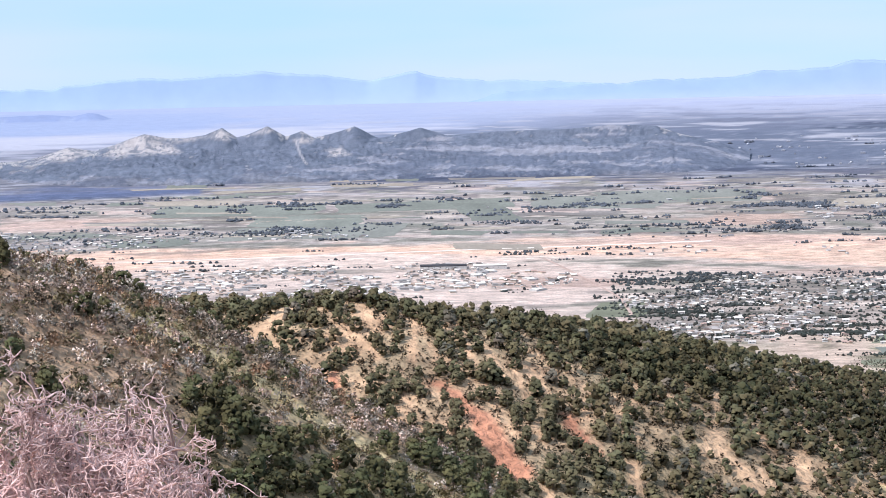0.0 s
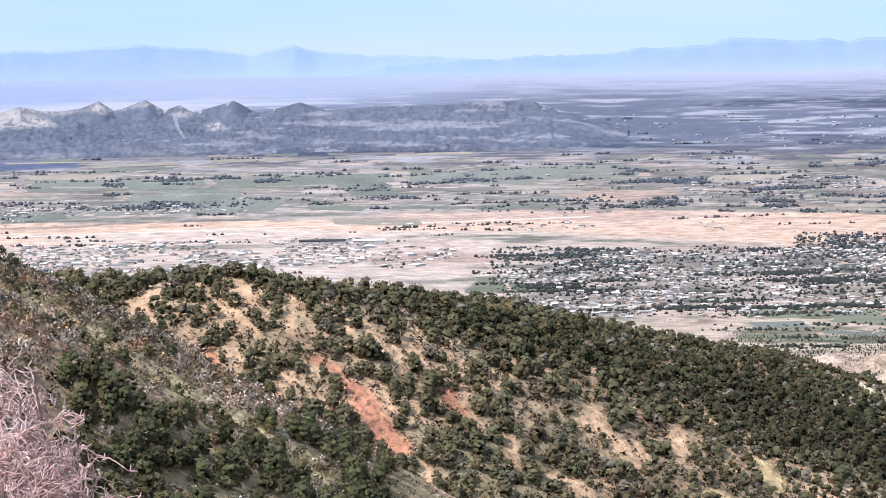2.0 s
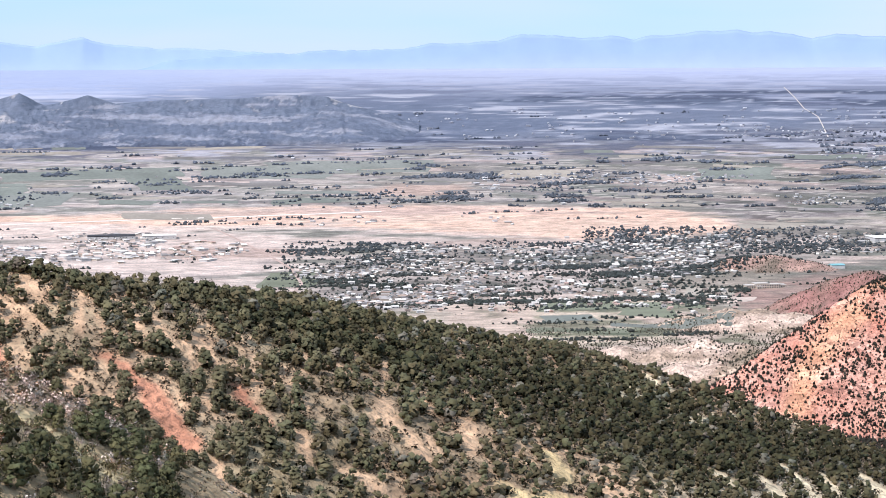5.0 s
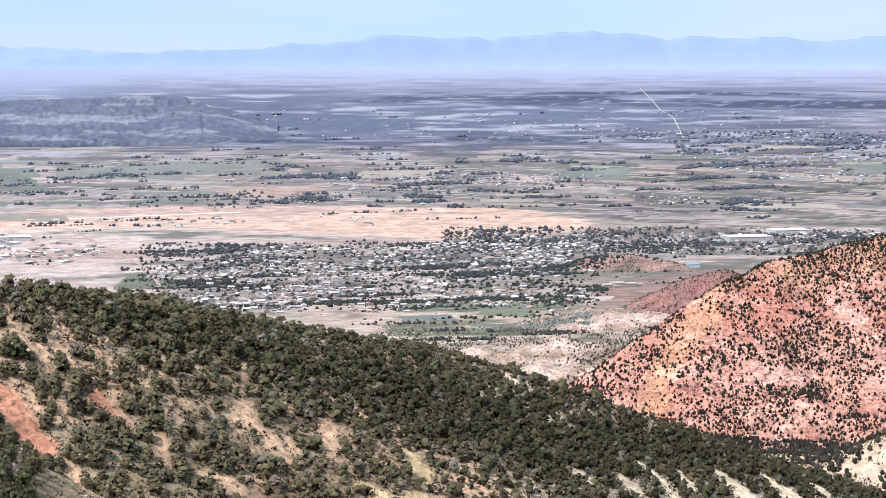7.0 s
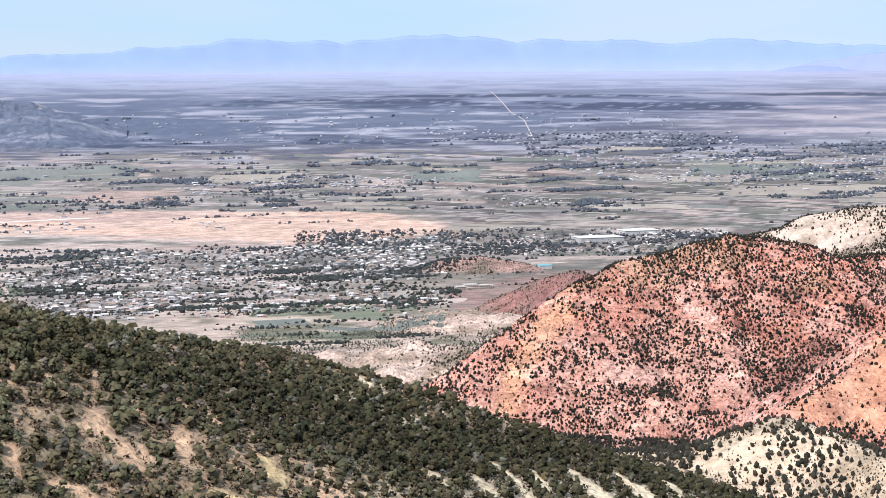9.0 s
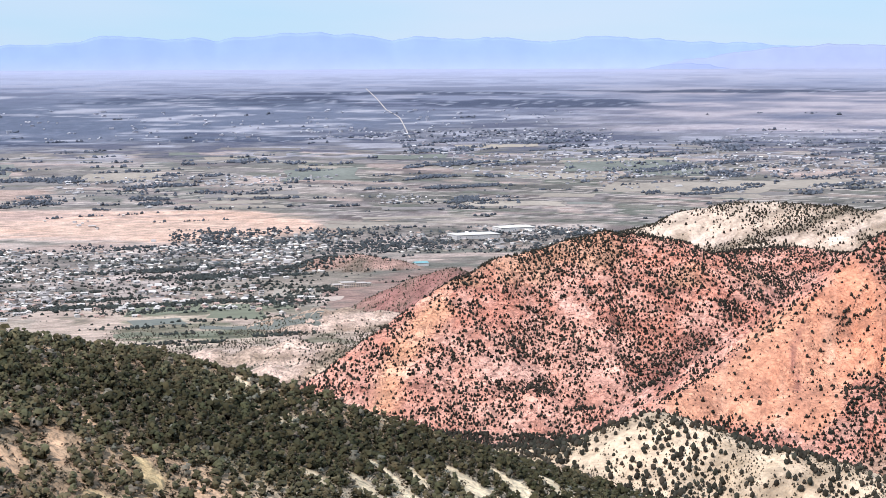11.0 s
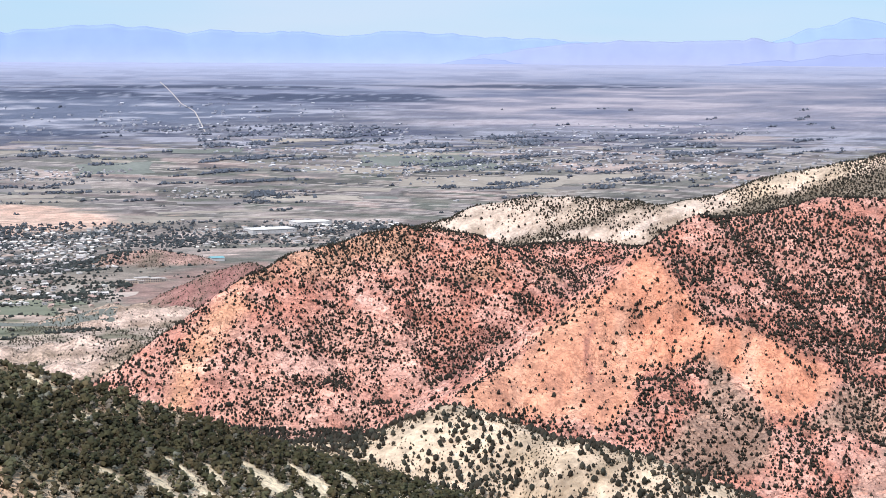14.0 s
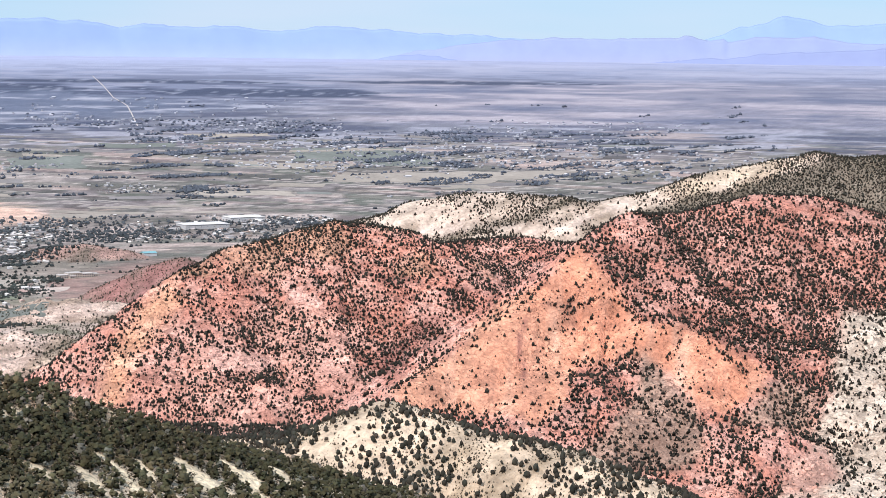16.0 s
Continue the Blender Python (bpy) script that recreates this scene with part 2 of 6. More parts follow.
# names of the land's forms, in the order of the list
RIDGE, SPUR, RED_A, RED_B, SADDLE, WHITE, PALE, MIDHILLS, LOW_RED, LOW_DARK, MESA, BADLAND, HUMMOCK, CLAYBANK = range(1, 15)
FORMS = {
    RIDGE: crest([(-10, -6.5, 450), (-8.5, -6.45, 430), (-7.3, -6.35, 410), (-6, -6.5, 395), (-5, -6.55, 390), (-4.2, -6.35, 385), (-3.1, -6.3, 380), (-1.6, -6.6, 380), (0, -6.9, 385),
                  (1.9, -7.05, 395), (3.6, -7.25, 405), (5.3, -7.45, 415), (8, -8.0, 430), (10.3, -8.35, 445), (13, -8.75, 460), (15.3, -9.4, 475), (17.3, -10.15, 490), (19.6, -10.9, 505),
                  (21.5, -11.5, 520), (23.5, -11.95, 540), (25.5, -12.45, 560), (28.6, -13.3, 590), (31, -14.2, 620)], 0.36, 12, 0.6),
    SPUR: crest([(-24, -2.5, 170), (-16, -3.6, 195), (-13, -4.65, 212), (-11.6, -4.9, 222), (-10.9, -5.25, 228), (-9.6, -5.8, 240), (-8.7, -6.55, 255), (-7.7, -7.25, 265), (-6, -8.1, 275),
                 (-4.6, -9.4, 280), (-3.0, -10.9, 282)], 0.6, 5, 0.9),
    RED_A: crest([(18.7, -9.45, 1085), (19.8, -8.8, 1090), (21, -8.15, 1100), (21.8, -7.35, 1110), (22.85, -6.6, 1120), (24, -6.05, 1130), (25, -5.85, 1140), (26.2, -5.45, 1150),
                  (27.1, -5.25, 1155), (28, -5.28, 1155), (29.1, -5.5, 1150), (30.1, -5.9, 1145)], 0.66, 14, 1.0),
    SADDLE: crest([(29.5, -6.0, 1400), (31.3, -5.75, 1410), (32.6, -5.65, 1420), (33.8, -5.8, 1420), (36, -5.8, 1420)], 0.4, 15),
    RED_B: crest([(28.9, -10.3, 880), (29.9, -9.65, 905), (31.25, -8.6, 935), (32.6, -7.45, 960), (33.6, -6.6, 985), (34.6, -5.82, 1010), (35.3, -5.15, 1030), (35.9, -4.8, 1040), (36.6, -4.9, 1050),
                  (37.6, -4.78, 1060), (38.75, -4.5, 1070), (39.6, -4.25, 1080), (41.4, -4.25, 1090), (43.3, -4.75, 1090), (47, -4.7, 1090)], 0.52, 8, 1.1),
    WHITE: crest([(22, -12.4, 800), (23.6, -11.75, 790), (26.2, -11.6, 770), (27.9, -10.95, 745), (28.7, -10.6, 735), (29.4, -10.8, 728), (30.4, -11.25, 720), (31.5, -11.5, 712), (32.7, -11.65, 705),
                  (34, -11.95, 698), (35, -12.35, 695), (36.2, -12.75, 690), (38.2, -13.5, 680), (40.5, -13.7, 680), (43, -13.4, 690), (46, -13.2, 700)], 0.48, 8),
    PALE: crest([(25.2, -7.0, 1700), (26, -5.9, 1700), (27, -5.35, 1700), (28.5, -5.05, 1700), (29.5, -4.62, 1700), (30.5, -4.42, 1700), (31.9, -4.36, 1700), (33.9, -4.44, 1690), (34.7, -4.6, 1690), (36.4, -4.26, 1720),
                 (38, -3.66, 1740), (39.4, -3.38, 1750), (40.2, -3.2, 1750), (41.2, -2.95, 1750), (42.1, -3.12, 1750), (43.5, -3.0, 1750), (48, -2.7, 1750)], 0.72, 16),
    MIDHILLS: crest([(-13.5, -1.95, 3780), (-12.3, -1.86, 3780), (-11.74, -1.76, 3780), (-10.97, -1.51, 3780), (-10.21, -1.64, 3775), (-9.66, -1.48, 3770), (-9.2, -1.3, 3770), (-8.77, -1.17, 3770), (-8.11, -1.3, 3770),
                     (-7.55, -1.31, 3770), (-6.99, -1.24, 3770), (-6.49, -1.04, 3770), (-6.05, -1.33, 3770), (-5.71, -1.24, 3770), (-5.14, -1.02, 3770), (-4.59, -1.34, 3770), (-4.14, -1.19, 3770), (-3.75, -1.4, 3770),
                     (-3.18, -1.27, 3770), (-2.56, -1.08, 3770), (-1.83, -1.47, 3775), (-1.15, -1.31, 3775), (-0.58, -1.16, 3780), (0.2, -1.42, 3780), (1.5, -1.33, 3780), (3.7, -1.3, 3780), (5.2, -1.19, 3780), (6.4, -1.25, 3780),
                     (7.1, -1.5, 3780), (8.2, -1.75, 3780)], 0.42, 1.5),
    LOW_RED: crest([(20.0, -7.2, 1900), (20.6, -6.95, 1900), (21.4, -6.6, 1900), (22.5, -6.3, 1880)], 0.6, 6),
    LOW_DARK: crest([(17.5, -6.3, 2260), (18.6, -6.0, 2260), (19.6, -5.92, 2260), (20.8, -6.1, 2260)], 0.45, 8),
    MESA: crest([(-16, -0.55, 4480), (-12.9, -0.54, 4480), (-11.7, -0.5, 4480), (-10.83, -0.56, 4480), (-10.4, -0.48, 4480), (-10.2, -0.48, 4480), (-9.91, -0.69, 4480), (-8.53, -0.68, 4480), (-7.2, -0.71, 4480), (-6.8, -0.85, 4480)], 0.5, 2),
    BADLAND: crest([(12.5, -10.1, 1235), (13.5, -9.8, 1235), (14.3, -10.0, 1235), (15, -9.6, 1235), (15.6, -9.75, 1235), (16.0, -9.4, 1235), (16.6, -9.65, 1235), (17, -9.15, 1235), (17.6, -9.45, 1235), (18.2, -9.05, 1235),
                    (18.7, -9.4, 1235), (19.1, -9.1, 1235), (19.6, -8.7, 1235), (20.1, -8.5, 1235)], 0.5, 4),
    HUMMOCK: crest([(13.2, -9.0, 1550), (13.9, -8.7, 1550), (14.5, -9.0, 1550), (15.2, -8.65, 1550), (16, -8.95, 1550), (16.6, -8.6, 1550), (17.1, -8.85, 1550), (17.7, -8.4, 1550), (18.3, -8.75, 1550), (18.85, -8.55, 1550),
                    (19.4, -8.8, 1550), (20.1, -8.2, 1550)], 0.45, 4),
    CLAYBANK: crest([(16.2, -8.2, 1780), (16.7, -7.9, 1780), (17.15, -7.75, 1780), (17.8, -7.95, 1780), (18.4, -7.5, 1780), (18.9, -7.75, 1780), (19.3, -7.5, 1780), (19.8, -7.75, 1780), (20.3, -7.6, 1780), (21, -7.7, 1780)], 0.4, 4),
}
# how rough each form is: height and size of its gullies in metres
ROUGH = {0: (0.4, 30), RIDGE: (2.2, 26), SPUR: (1.4, 18), RED_A: (11.0, 60), RED_B: (9.0, 60), SADDLE: (9, 70), WHITE: (10, 26), PALE: (17, 60), MIDHILLS: (4.0, 26), LOW_RED: (4, 50), LOW_DARK: (3, 50),
         MESA: (2, 60), BADLAND: (8, 16), HUMMOCK: (7, 16), CLAYBANK: (5, 16)}


def land(x, y, skip=0):
    """Height of the ground and the form that it belongs to, at points of the plan; one form may be left out."""
    x, y = np.asarray(x, float), np.asarray(y, float)
    d = np.hypot(x, y)
    z = np.interp(d, _d, _z)
    # behind and beside the overlook the mountain goes on upwards
    back = np.clip((-y - 6) / 60, 0, None)
    z = np.where(y < 0, EYE - 1.6 + 14 * back - 0.2 * np.clip(np.abs(x) - 20, 0, 300) * (back < 8) * 0.2, z)
    side = np.clip(np.abs(np.arctan2(x, np.maximum(y, 1e-6))) / DEG - 55, 0, 35) / 35
    z = np.where(y >= 0, z * (1 - side) + side * np.maximum(z, EYE - 1.6), z)
    # a hollow at the foot of the nearer red hill
    turn = np.arctan2(x, np.maximum(y, 1e-6)) / DEG
    z = z - 34 * np.clip((turn - 31) / 4, 0, 1) * np.clip((d - 600) / 80, 0, 1) * np.clip((1200 - d) / 150, 0, 1) * (y > 0)
    own = np.zeros(d.shape, int)
    for key, (cx, cy, cz, slope, width, far) in FORMS.items():
        reach = np.hypot(cx, cy)
        m = (d > reach.min() - 420) & (d < reach.max() + 700) & (y > -50)
        if key == skip or not m.any():
            continue
        px, py, best, along, off, run = x[m], y[m], None, None, None, 0.0
        for k in range(len(cx) - 1):
            dx, dy = cx[k + 1] - cx[k], cy[k + 1] - cy[k]
            t = np.clip(((px - cx[k]) * dx + (py - cy[k]) * dy) / (dx * dx + dy * dy), 0, 1)
            gap = np.hypot(px - cx[k] - t * dx, py - cy[k] - t * dy)
            behind = np.hypot(px, py) > np.hypot(cx[k] + t * dx, cy[k] + t * dy)
            if key in (RED_A, RED_B):
                behind = dx * (py - cy[k]) - dy * (px - cx[k]) > 0
            h = cz[k] + t * (cz[k + 1] - cz[k]) - np.where(behind, far, slope) * (np.sqrt(gap * gap + width * width) - width)
            if key == MIDHILLS:
                # small steep tops over one long even apron
                drop = np.sqrt(gap * gap + width * width) - width
                line = cz[k] + t * (cz[k + 1] - cz[k])
                h = np.maximum(line - 0.9 * drop, np.minimum(line, EYE + 3770 * math.tan(-1.42 * DEG)) - np.where(behind, far, 0.33) * drop)
            if best is None:
                best, along, off = h, run + t * math.hypot(dx, dy), gap
            else:
                up = h > best
                best, along, off = np.where(up, h, best), np.where(up, run + t * math.hypot(dx, dy), along), np.where(up, gap, off)
            run += math.hypot(dx, dy)
        amp, size = ROUGH[key]
        top = cz.max()
        g = fbm(px, py, size, key * 11, 5)
        ridged = np.abs(fbm(px * 1.0, py * 1.0, size * 0.8, key * 11 + 5, 4))
        fade = np.clip((np.interp(np.arctan2(px, py), np.arctan2(cx, cy), cz) - best) / (amp * 2.5 + 1), 0.1, 1)
        best = best + amp * fade * (0.55 * g - 1.3 * (0.35 - ridged).clip(0)) - 0.8 * amp * fade * (0.32 - np.abs(fbm(along + 12 * g, off * 0.22, size * 0.55, key * 11 + 3, 3))).clip(0) * 2.5
        if amp > 3:
            best = best + min(1.6, 0.13 * amp) * np.clip(fade * 2, 0, 1) * fbm(px, py, 11, key * 11 + 7, 3)
        cur = z[m]
        take = best > cur
        cur[take] = best[take]
        z[m] = cur
        o = own[m]
        o[take] = key
        own[m] = o
    z = z + np.where(own == 0, np.clip(d / 300, 0, 1) * 0.5 * fbm(x, y, 40, 3, 3), 0)
    return z, own


def polar(b, d):
    return d * np.sin(np.asarray(b) * DEG), d * np.cos(np.asarray(b) * DEG)


# bare streaks down the near slopes: from one bearing and distance to another, width, colour
TAN, RUST, OCHRE, CREAM, DRY = (0.67, 0.425, 0.265), (0.60, 0.27, 0.165), (0.72, 0.52, 0.27), (0.86, 0.68, 0.45), (0.54, 0.41, 0.235)
BARE = []


def bare(b0, d0, b1, d1, width, colour):
    BARE.append((*polar(b0, d0), *polar(b1, d1), width, colour))


# BARE BEGIN
bare(-0.15, 344, 1.02, 332, 2.2, RUST)
bare(1.02, 332, 2.01, 316, 2.3, RUST)
bare(3.58, 343, 4.41, 330, 1.6, RUST)
bare(-3.37, 347, -3.14, 221, 1.0, RUST)
bare(-2.18, 348, -0.84, 338, 0.8, TAN)
bare(2.41, 359, 3.41, 347, 1.2, TAN)
bare(-0.88, 369, -0.99, 351, 0.8, TAN)
bare(-2.48, 375, -2.24, 366, 1.3, TAN)
bare(-4.68, 380, -5.88, 365, 1.7, TAN)
bare(-7.70, 240, -7.21, 222, 1.0, TAN)
bare(5.79, 366, 5.44, 350, 0.8, TAN)
bare(5.59, 329, 5.75, 319, 1.2, TAN)
bare(6.63, 368, 7.04, 363, 1.1, TAN)
bare(8.13, 357, 7.95, 343, 1.3, TAN)
bare(8.62, 344, 9.45, 333, 1.1, TAN)
bare(10.53, 356, 10.78, 344, 1.6, TAN)
bare(-5.09, 204, -3.92, 203, 1.0, DRY)
bare(-6.56, 215, -5.42, 207, 0.8, DRY)
bare(-3.92, 203, -2.59, 193, 0.6, DRY)
bare(0.56, 366, 0.87, 351, 0.7, TAN)
bare(3.60, 369, 4.26, 356, 0.7, TAN)
bare(8.01, 361, 8.35, 343, 1.2, TAN)
bare(10.57, 360, 10.74, 344, 1.3, TAN)
bare(13.12, 355, 13.55, 343, 1.9, OCHRE)
bare(9.37, 343, 9.72, 338, 1.0, TAN)
bare(6.80, 321, 8.17, 313, 1.4, TAN)
bare(12.11, 328, 13.97, 334, 1.6, OCHRE)
bare(3.03, 311, 3.70, 238, 1.1, TAN)
bare(5.46, 362, 6.48, 359, 0.7, TAN)
bare(8.03, 359, 8.19, 343, 1.1, TAN)
bare(9.22, 366, 9.55, 358, 0.8, TAN)
bare(10.57, 357, 10.74, 341, 1.4, TAN)
bare(11.76, 332, 12.62, 328, 1.8, OCHRE)
bare(19.46, 392, 20.08, 382, 1.5, CREAM)
bare(19.96, 414, 20.84, 397, 1.8, CREAM)
bare(21.22, 420, 21.59, 404, 1.5, CREAM)
bare(22.48, 434, 23.88, 412, 2.7, CREAM)
bare(23.75, 446, 24.65, 436, 2.2, CREAM)
bare(18.10, 384, 18.71, 379, 1.3, CREAM)
bare(25.20, 458, 25.90, 446, 1.8, CREAM)
bare(22.90, 428, 23.30, 410, 1.6, CREAM)
bare(24.30, 441, 24.95, 424, 1.9, CREAM)
bare(20.60, 404, 21.30, 388, 1.5, CREAM)
bare(26.40, 466, 27.10, 452, 1.6, CREAM)
# BARE END
_r = random.Random(5)
for _k in range(46):
    _b = _r.uniform(15, 30)
    _d0 = 455 + (_b - 13) * 9.2 - _r.uniform(8, 75)
    bare(_b, _d0, _b + _r.uniform(0.1, 0.5), _d0 - _r.uniform(5, 14), _r.uniform(0.4, 0.9), CREAM)
for _k in range(34):
    _b = _r.uniform(-7, 12)
    _d0 = 385 + max(0, _b - 1) * 5 - _r.uniform(4, 60)
    bare(_b, _d0, _b + _r.uniform(0.05, 0.7), _d0 - _r.uniform(6, 16), _r.uniform(0.35, 0.7), TAN)


def bareness(x, y):
    """How bare the near slopes are at these places (0 to 1), and the earth's colour there."""
    out, col = np.zeros(len(x)), np.tile(np.array(TAN), (len(x), 1))
    wob = 0.7 * fbm(x, y, 7, 71, 3) + 0.5 * fbm(x, y, 2.6, 171, 2)
    for x0, y0, x1, y1, width, colour in BARE:
        dx, dy = x1 - x0, y1 - y0
        t = np.clip(((x - x0) * dx + (y - y0) * dy) / max(dx * dx + dy * dy, 1e-6), 0, 1)
        gap = np.hypot(x - x0 - t * dx, y - y0 - t * dy) / width + wob
        k = np.clip(1.5 - gap, 0, 1)
        col = np.where((k > 0.2)[:, None], np.array(colour), col)
        out = np.maximum(out, k)
    return out, col


def blend(a, b, k):
    return a + (np.asarray(b, float) - a) * np.clip(k, 0, 1)[:, None]


def zone(u, v, rows, soft=0.25, wobble=0.0):
    """1 inside an outline of bearings and height angles, 0 outside, with a soft and uneven edge."""
    q = np.array(rows, float)
    inside, gap = np.zeros(u.shape, bool), np.full(u.shape, 1e9)
    for k in range(len(q)):
        (x0, y0), (x1, y1) = q[k], q[(k + 1) % len(q)]
        dx, dy = x1 - x0, y1 - y0
        t = np.clip(((u - x0) * dx + (v - y0) * dy) / (dx * dx + dy * dy), 0, 1)
        gap = np.minimum(gap, np.hypot(u - x0 - t * dx, v - y0 - t * dy))
        with np.errstate(divide="ignore", invalid="ignore"):
            inside ^= ((y0 > v) != (y1 > v)) & (u < dx * (v - y0) / dy + x0)
    return np.clip(0.5 + (np.where(inside, gap, -gap) + wobble) / soft, 0, 1)


def line_zone(u, v, rows, width, wobble=0.0):
    """1 along a line of bearings and height angles, fading to 0 at its width."""
    q, gap = np.array(rows, float), np.full(u.shape, 1e9)
    for (x0, y0), (x1, y1) in zip(q[:-1], q[1:]):
        dx, dy = x1 - x0, y1 - y0
        t = np.clip(((u - x0) * dx + (v - y0) * dy) / (dx * dx + dy * dy), 0, 1)
        gap = np.minimum(gap, np.hypot(u - x0 - t * dx, v - y0 - t * dy))
    return np.clip(1.5 - (gap + wobble) / width, 0, 1)


def bedding(b, e, size, seed):
    """Noise drawn out along the beds of the red rock, which dip gently."""
    a, c = b * 17.5, e * 17.5
    return fbm((0.95 * a - 0.31 * c) * 0.24, 0.31 * a + 0.95 * c, size, seed, 4)


# the wooded east of the ridge, and the grove in the gully before it
GRASS_LINE = [(-8.9, -6.6), (-8.2, -7.07), (-5.75, -8.66), (-3.92, -9.9), (-1.57, -11.3), (0.3, -12.6)]
WOODS = [(2, -6.8), (30, -13.2), (27, -14.0), (20, -12.7), (16.5, -12.4), (12, -11.2), (9.5, -10.2), (7.5, -9.4), (4, -8.3)]
SHRUBBY = [(5.5, -9.0), (9, -10.1), (12, -11.1), (14, -12.3), (14, -14.6), (4.5, -14.6), (5, -11.5)]
GROVE = [(-8.0, -8.2), (-5.6, -9.1), (-3.7, -10.1), (-1.3, -10.7), (1.5, -11.6), (4.2, -12.9), (4.2, -14.6), (-6.7, -14.6), (-7.8, -10.6)]
# outlines on the red hills, in bearing and height angle from the overlook
CLIFF = [(34.36, -5.83), (29.49, -9.91), (28.67, -10.46), (29.5, -11.0), (32.81, -11.08), (33.09, -11.35), (34.04, -10.38), (34.29, -9.43), (36.2, -9.04), (36.89, -9.5), (38.0, -10.53),
         (38.82, -10.84), (39.75, -10.2), (40.26, -9.44), (37.95, -8.38), (36.18, -8.17), (35.2, -6.83)]
APRON = [(36.34, -9.04), (38.01, -10.67), (38.31, -11.99), (37.51, -12.42), (35.59, -12.49), (34.49, -12.12), (35.43, -11.42), (36.09, -10.33)]
APRON_EAST = [(40.4, -9.57), (41.48, -10.12), (41.25, -11.2), (39.1, -11.03)]
CHALK = [(42.2, -7.7), (43.63, -7.51), (48, -7.5), (48, -13.3), (43.84, -13.3), (39.98, -13.38), (41.29, -12.25), (42.01, -10.1), (42.1, -8.9)]
PINK_FOOT = [(40.74, -11.89), (41.8, -11.57), (42.36, -12.46), (41.58, -13.08), (40.51, -13.14)]
WOODED = [(36.1, -4.4), (39.71, -3.8), (48, -4.2), (48, -7.4), (43.63, -7.64), (42.11, -9.03), (41.62, -10.12), (40.39, -9.37), (37.95, -8.38), (35.3, -6.3)]
ORANGE_FLANK = [(22.12, -7.13), (22.37, -7.63), (21.23, -9.25), (20.85, -10.74), (19.79, -10.9), (19.98, -9.6), (20.86, -8.37)]
SLABS = ([(23.37, -9.08), (24.9, -9.03), (25.41, -9.53), (24.9, -9.84), (23.63, -9.77)], [(25.4, -7.26), (26.67, -7.26), (26.55, -7.89), (25.66, -7.77)])
SALMON_FACE = [(21.3, -8.6), (23.5, -8.1), (26.8, -7.4), (28.2, -9.0), (27.6, -10.6), (25.5, -11.4), (21.5, -11.2), (20.9, -10.2)]
DARK_GULLY = [(32.39, -7.03), (30.63, -7.43), (29.88, -8.83), (28.74, -9.97), (27.85, -9.61), (28.36, -9.1), (29.75, -8.2)]
DARK_TOP = [(26.92, -5.17), (28.44, -5.35), (30.11, -6.09), (30.13, -7.99), (27.19, -8.01), (24.13, -7.39), (23.38, -6.12), (25.27, -5.62)]
RAVINES = ([(36.51, -4.91), (37.9, -6.36), (39.15, -8.08), (40.39, -9.37), (41.62, -10.12)], [(40.56, -6.02), (41.92, -7.18), (43.23, -7.39)])
FAR_ROCKS = ([(-10.11, -1.78), (-9.66, -1.52), (-8.99, -1.18), (-8.33, -1.26), (-7.68, -1.76), (-8.79, -1.8), (-9.67, -1.84)], [(-11.96, -1.8), (-10.97, -1.5), (-10.32, -1.58), (-10.88, -1.92), (-11.75, -1.9)],
             [(-3.42, -1.8), (-2.97, -1.7), (-2.7, -1.93), (-3.2, -2.0)], [(-6.85, -1.3), (-6.49, -1.02), (-6.1, -1.3), (-6.3, -1.42)], [(-5.6, -1.25), (-5.14, -1.0), (-4.9, -1.18), (-5.3, -1.25)], [(-4.4, -1.45), (-4.1, -1.35), (-3.8, -1.5), (-4.2, -1.6)],
             [(-7.9, -1.45), (-7.4, -1.3), (-6.9, -1.3), (-7.3, -1.4)])
CRACKS = ([(34.72, -6.78), (34.39, -7.23), (34.0, -7.74), (33.9, -8.48)], [(35.29, -7.16), (34.84, -7.5), (34.29, -7.8)], [(33.38, -7.64), (34.12, -7.74), (34.29, -7.91)], [(36.15, -8.54), (35.94, -9.1), (35.44, -9.34)],
          [(37.48, -8.28), (37.44, -8.73), (37.11, -9.18)], [(33.48, -6.85), (33.04, -7.37), (32.48, -7.94)], [(38.32, -8.7), (38.88, -9.13), (39.44, -9.55)])
# tree lines and bare strips on the pale hill behind
PALE_GULLY = [(30.4, -5.8), (30.76, -5.64), (32.0, -5.29), (32.79, -5.06), (33.79, -4.65), (34.4, -4.45)]
PALE_STRIP = [(29.6, -5.55), (31.21, -5.38), (32.56, -5.42), (33.8, -5.45), (34.8, -4.95), (35.8, -4.58)]
PALE_RIDGE = [(34.2, -4.52), (34.68, -4.42), (35.35, -4.3), (36.46, -4.12), (37.33, -3.82), (38.64, -3.45), (39.73, -3.27)]
PALE_YELLOW = [(36.46, -4.12), (37.56, -3.88), (38.65, -3.53), (40.43, -3.1), (41.4, -3.0), (40.44, -3.5), (38.66, -3.98), (37.02, -4.5)]
PALE_FOOT = [(36.0, -4.85), (36.47, -4.68), (37.57, -4.4), (39.1, -4.1), (40.44, -3.62), (41.6, -3.1), (47, -2.5), (47, -5), (36, -5.4)]
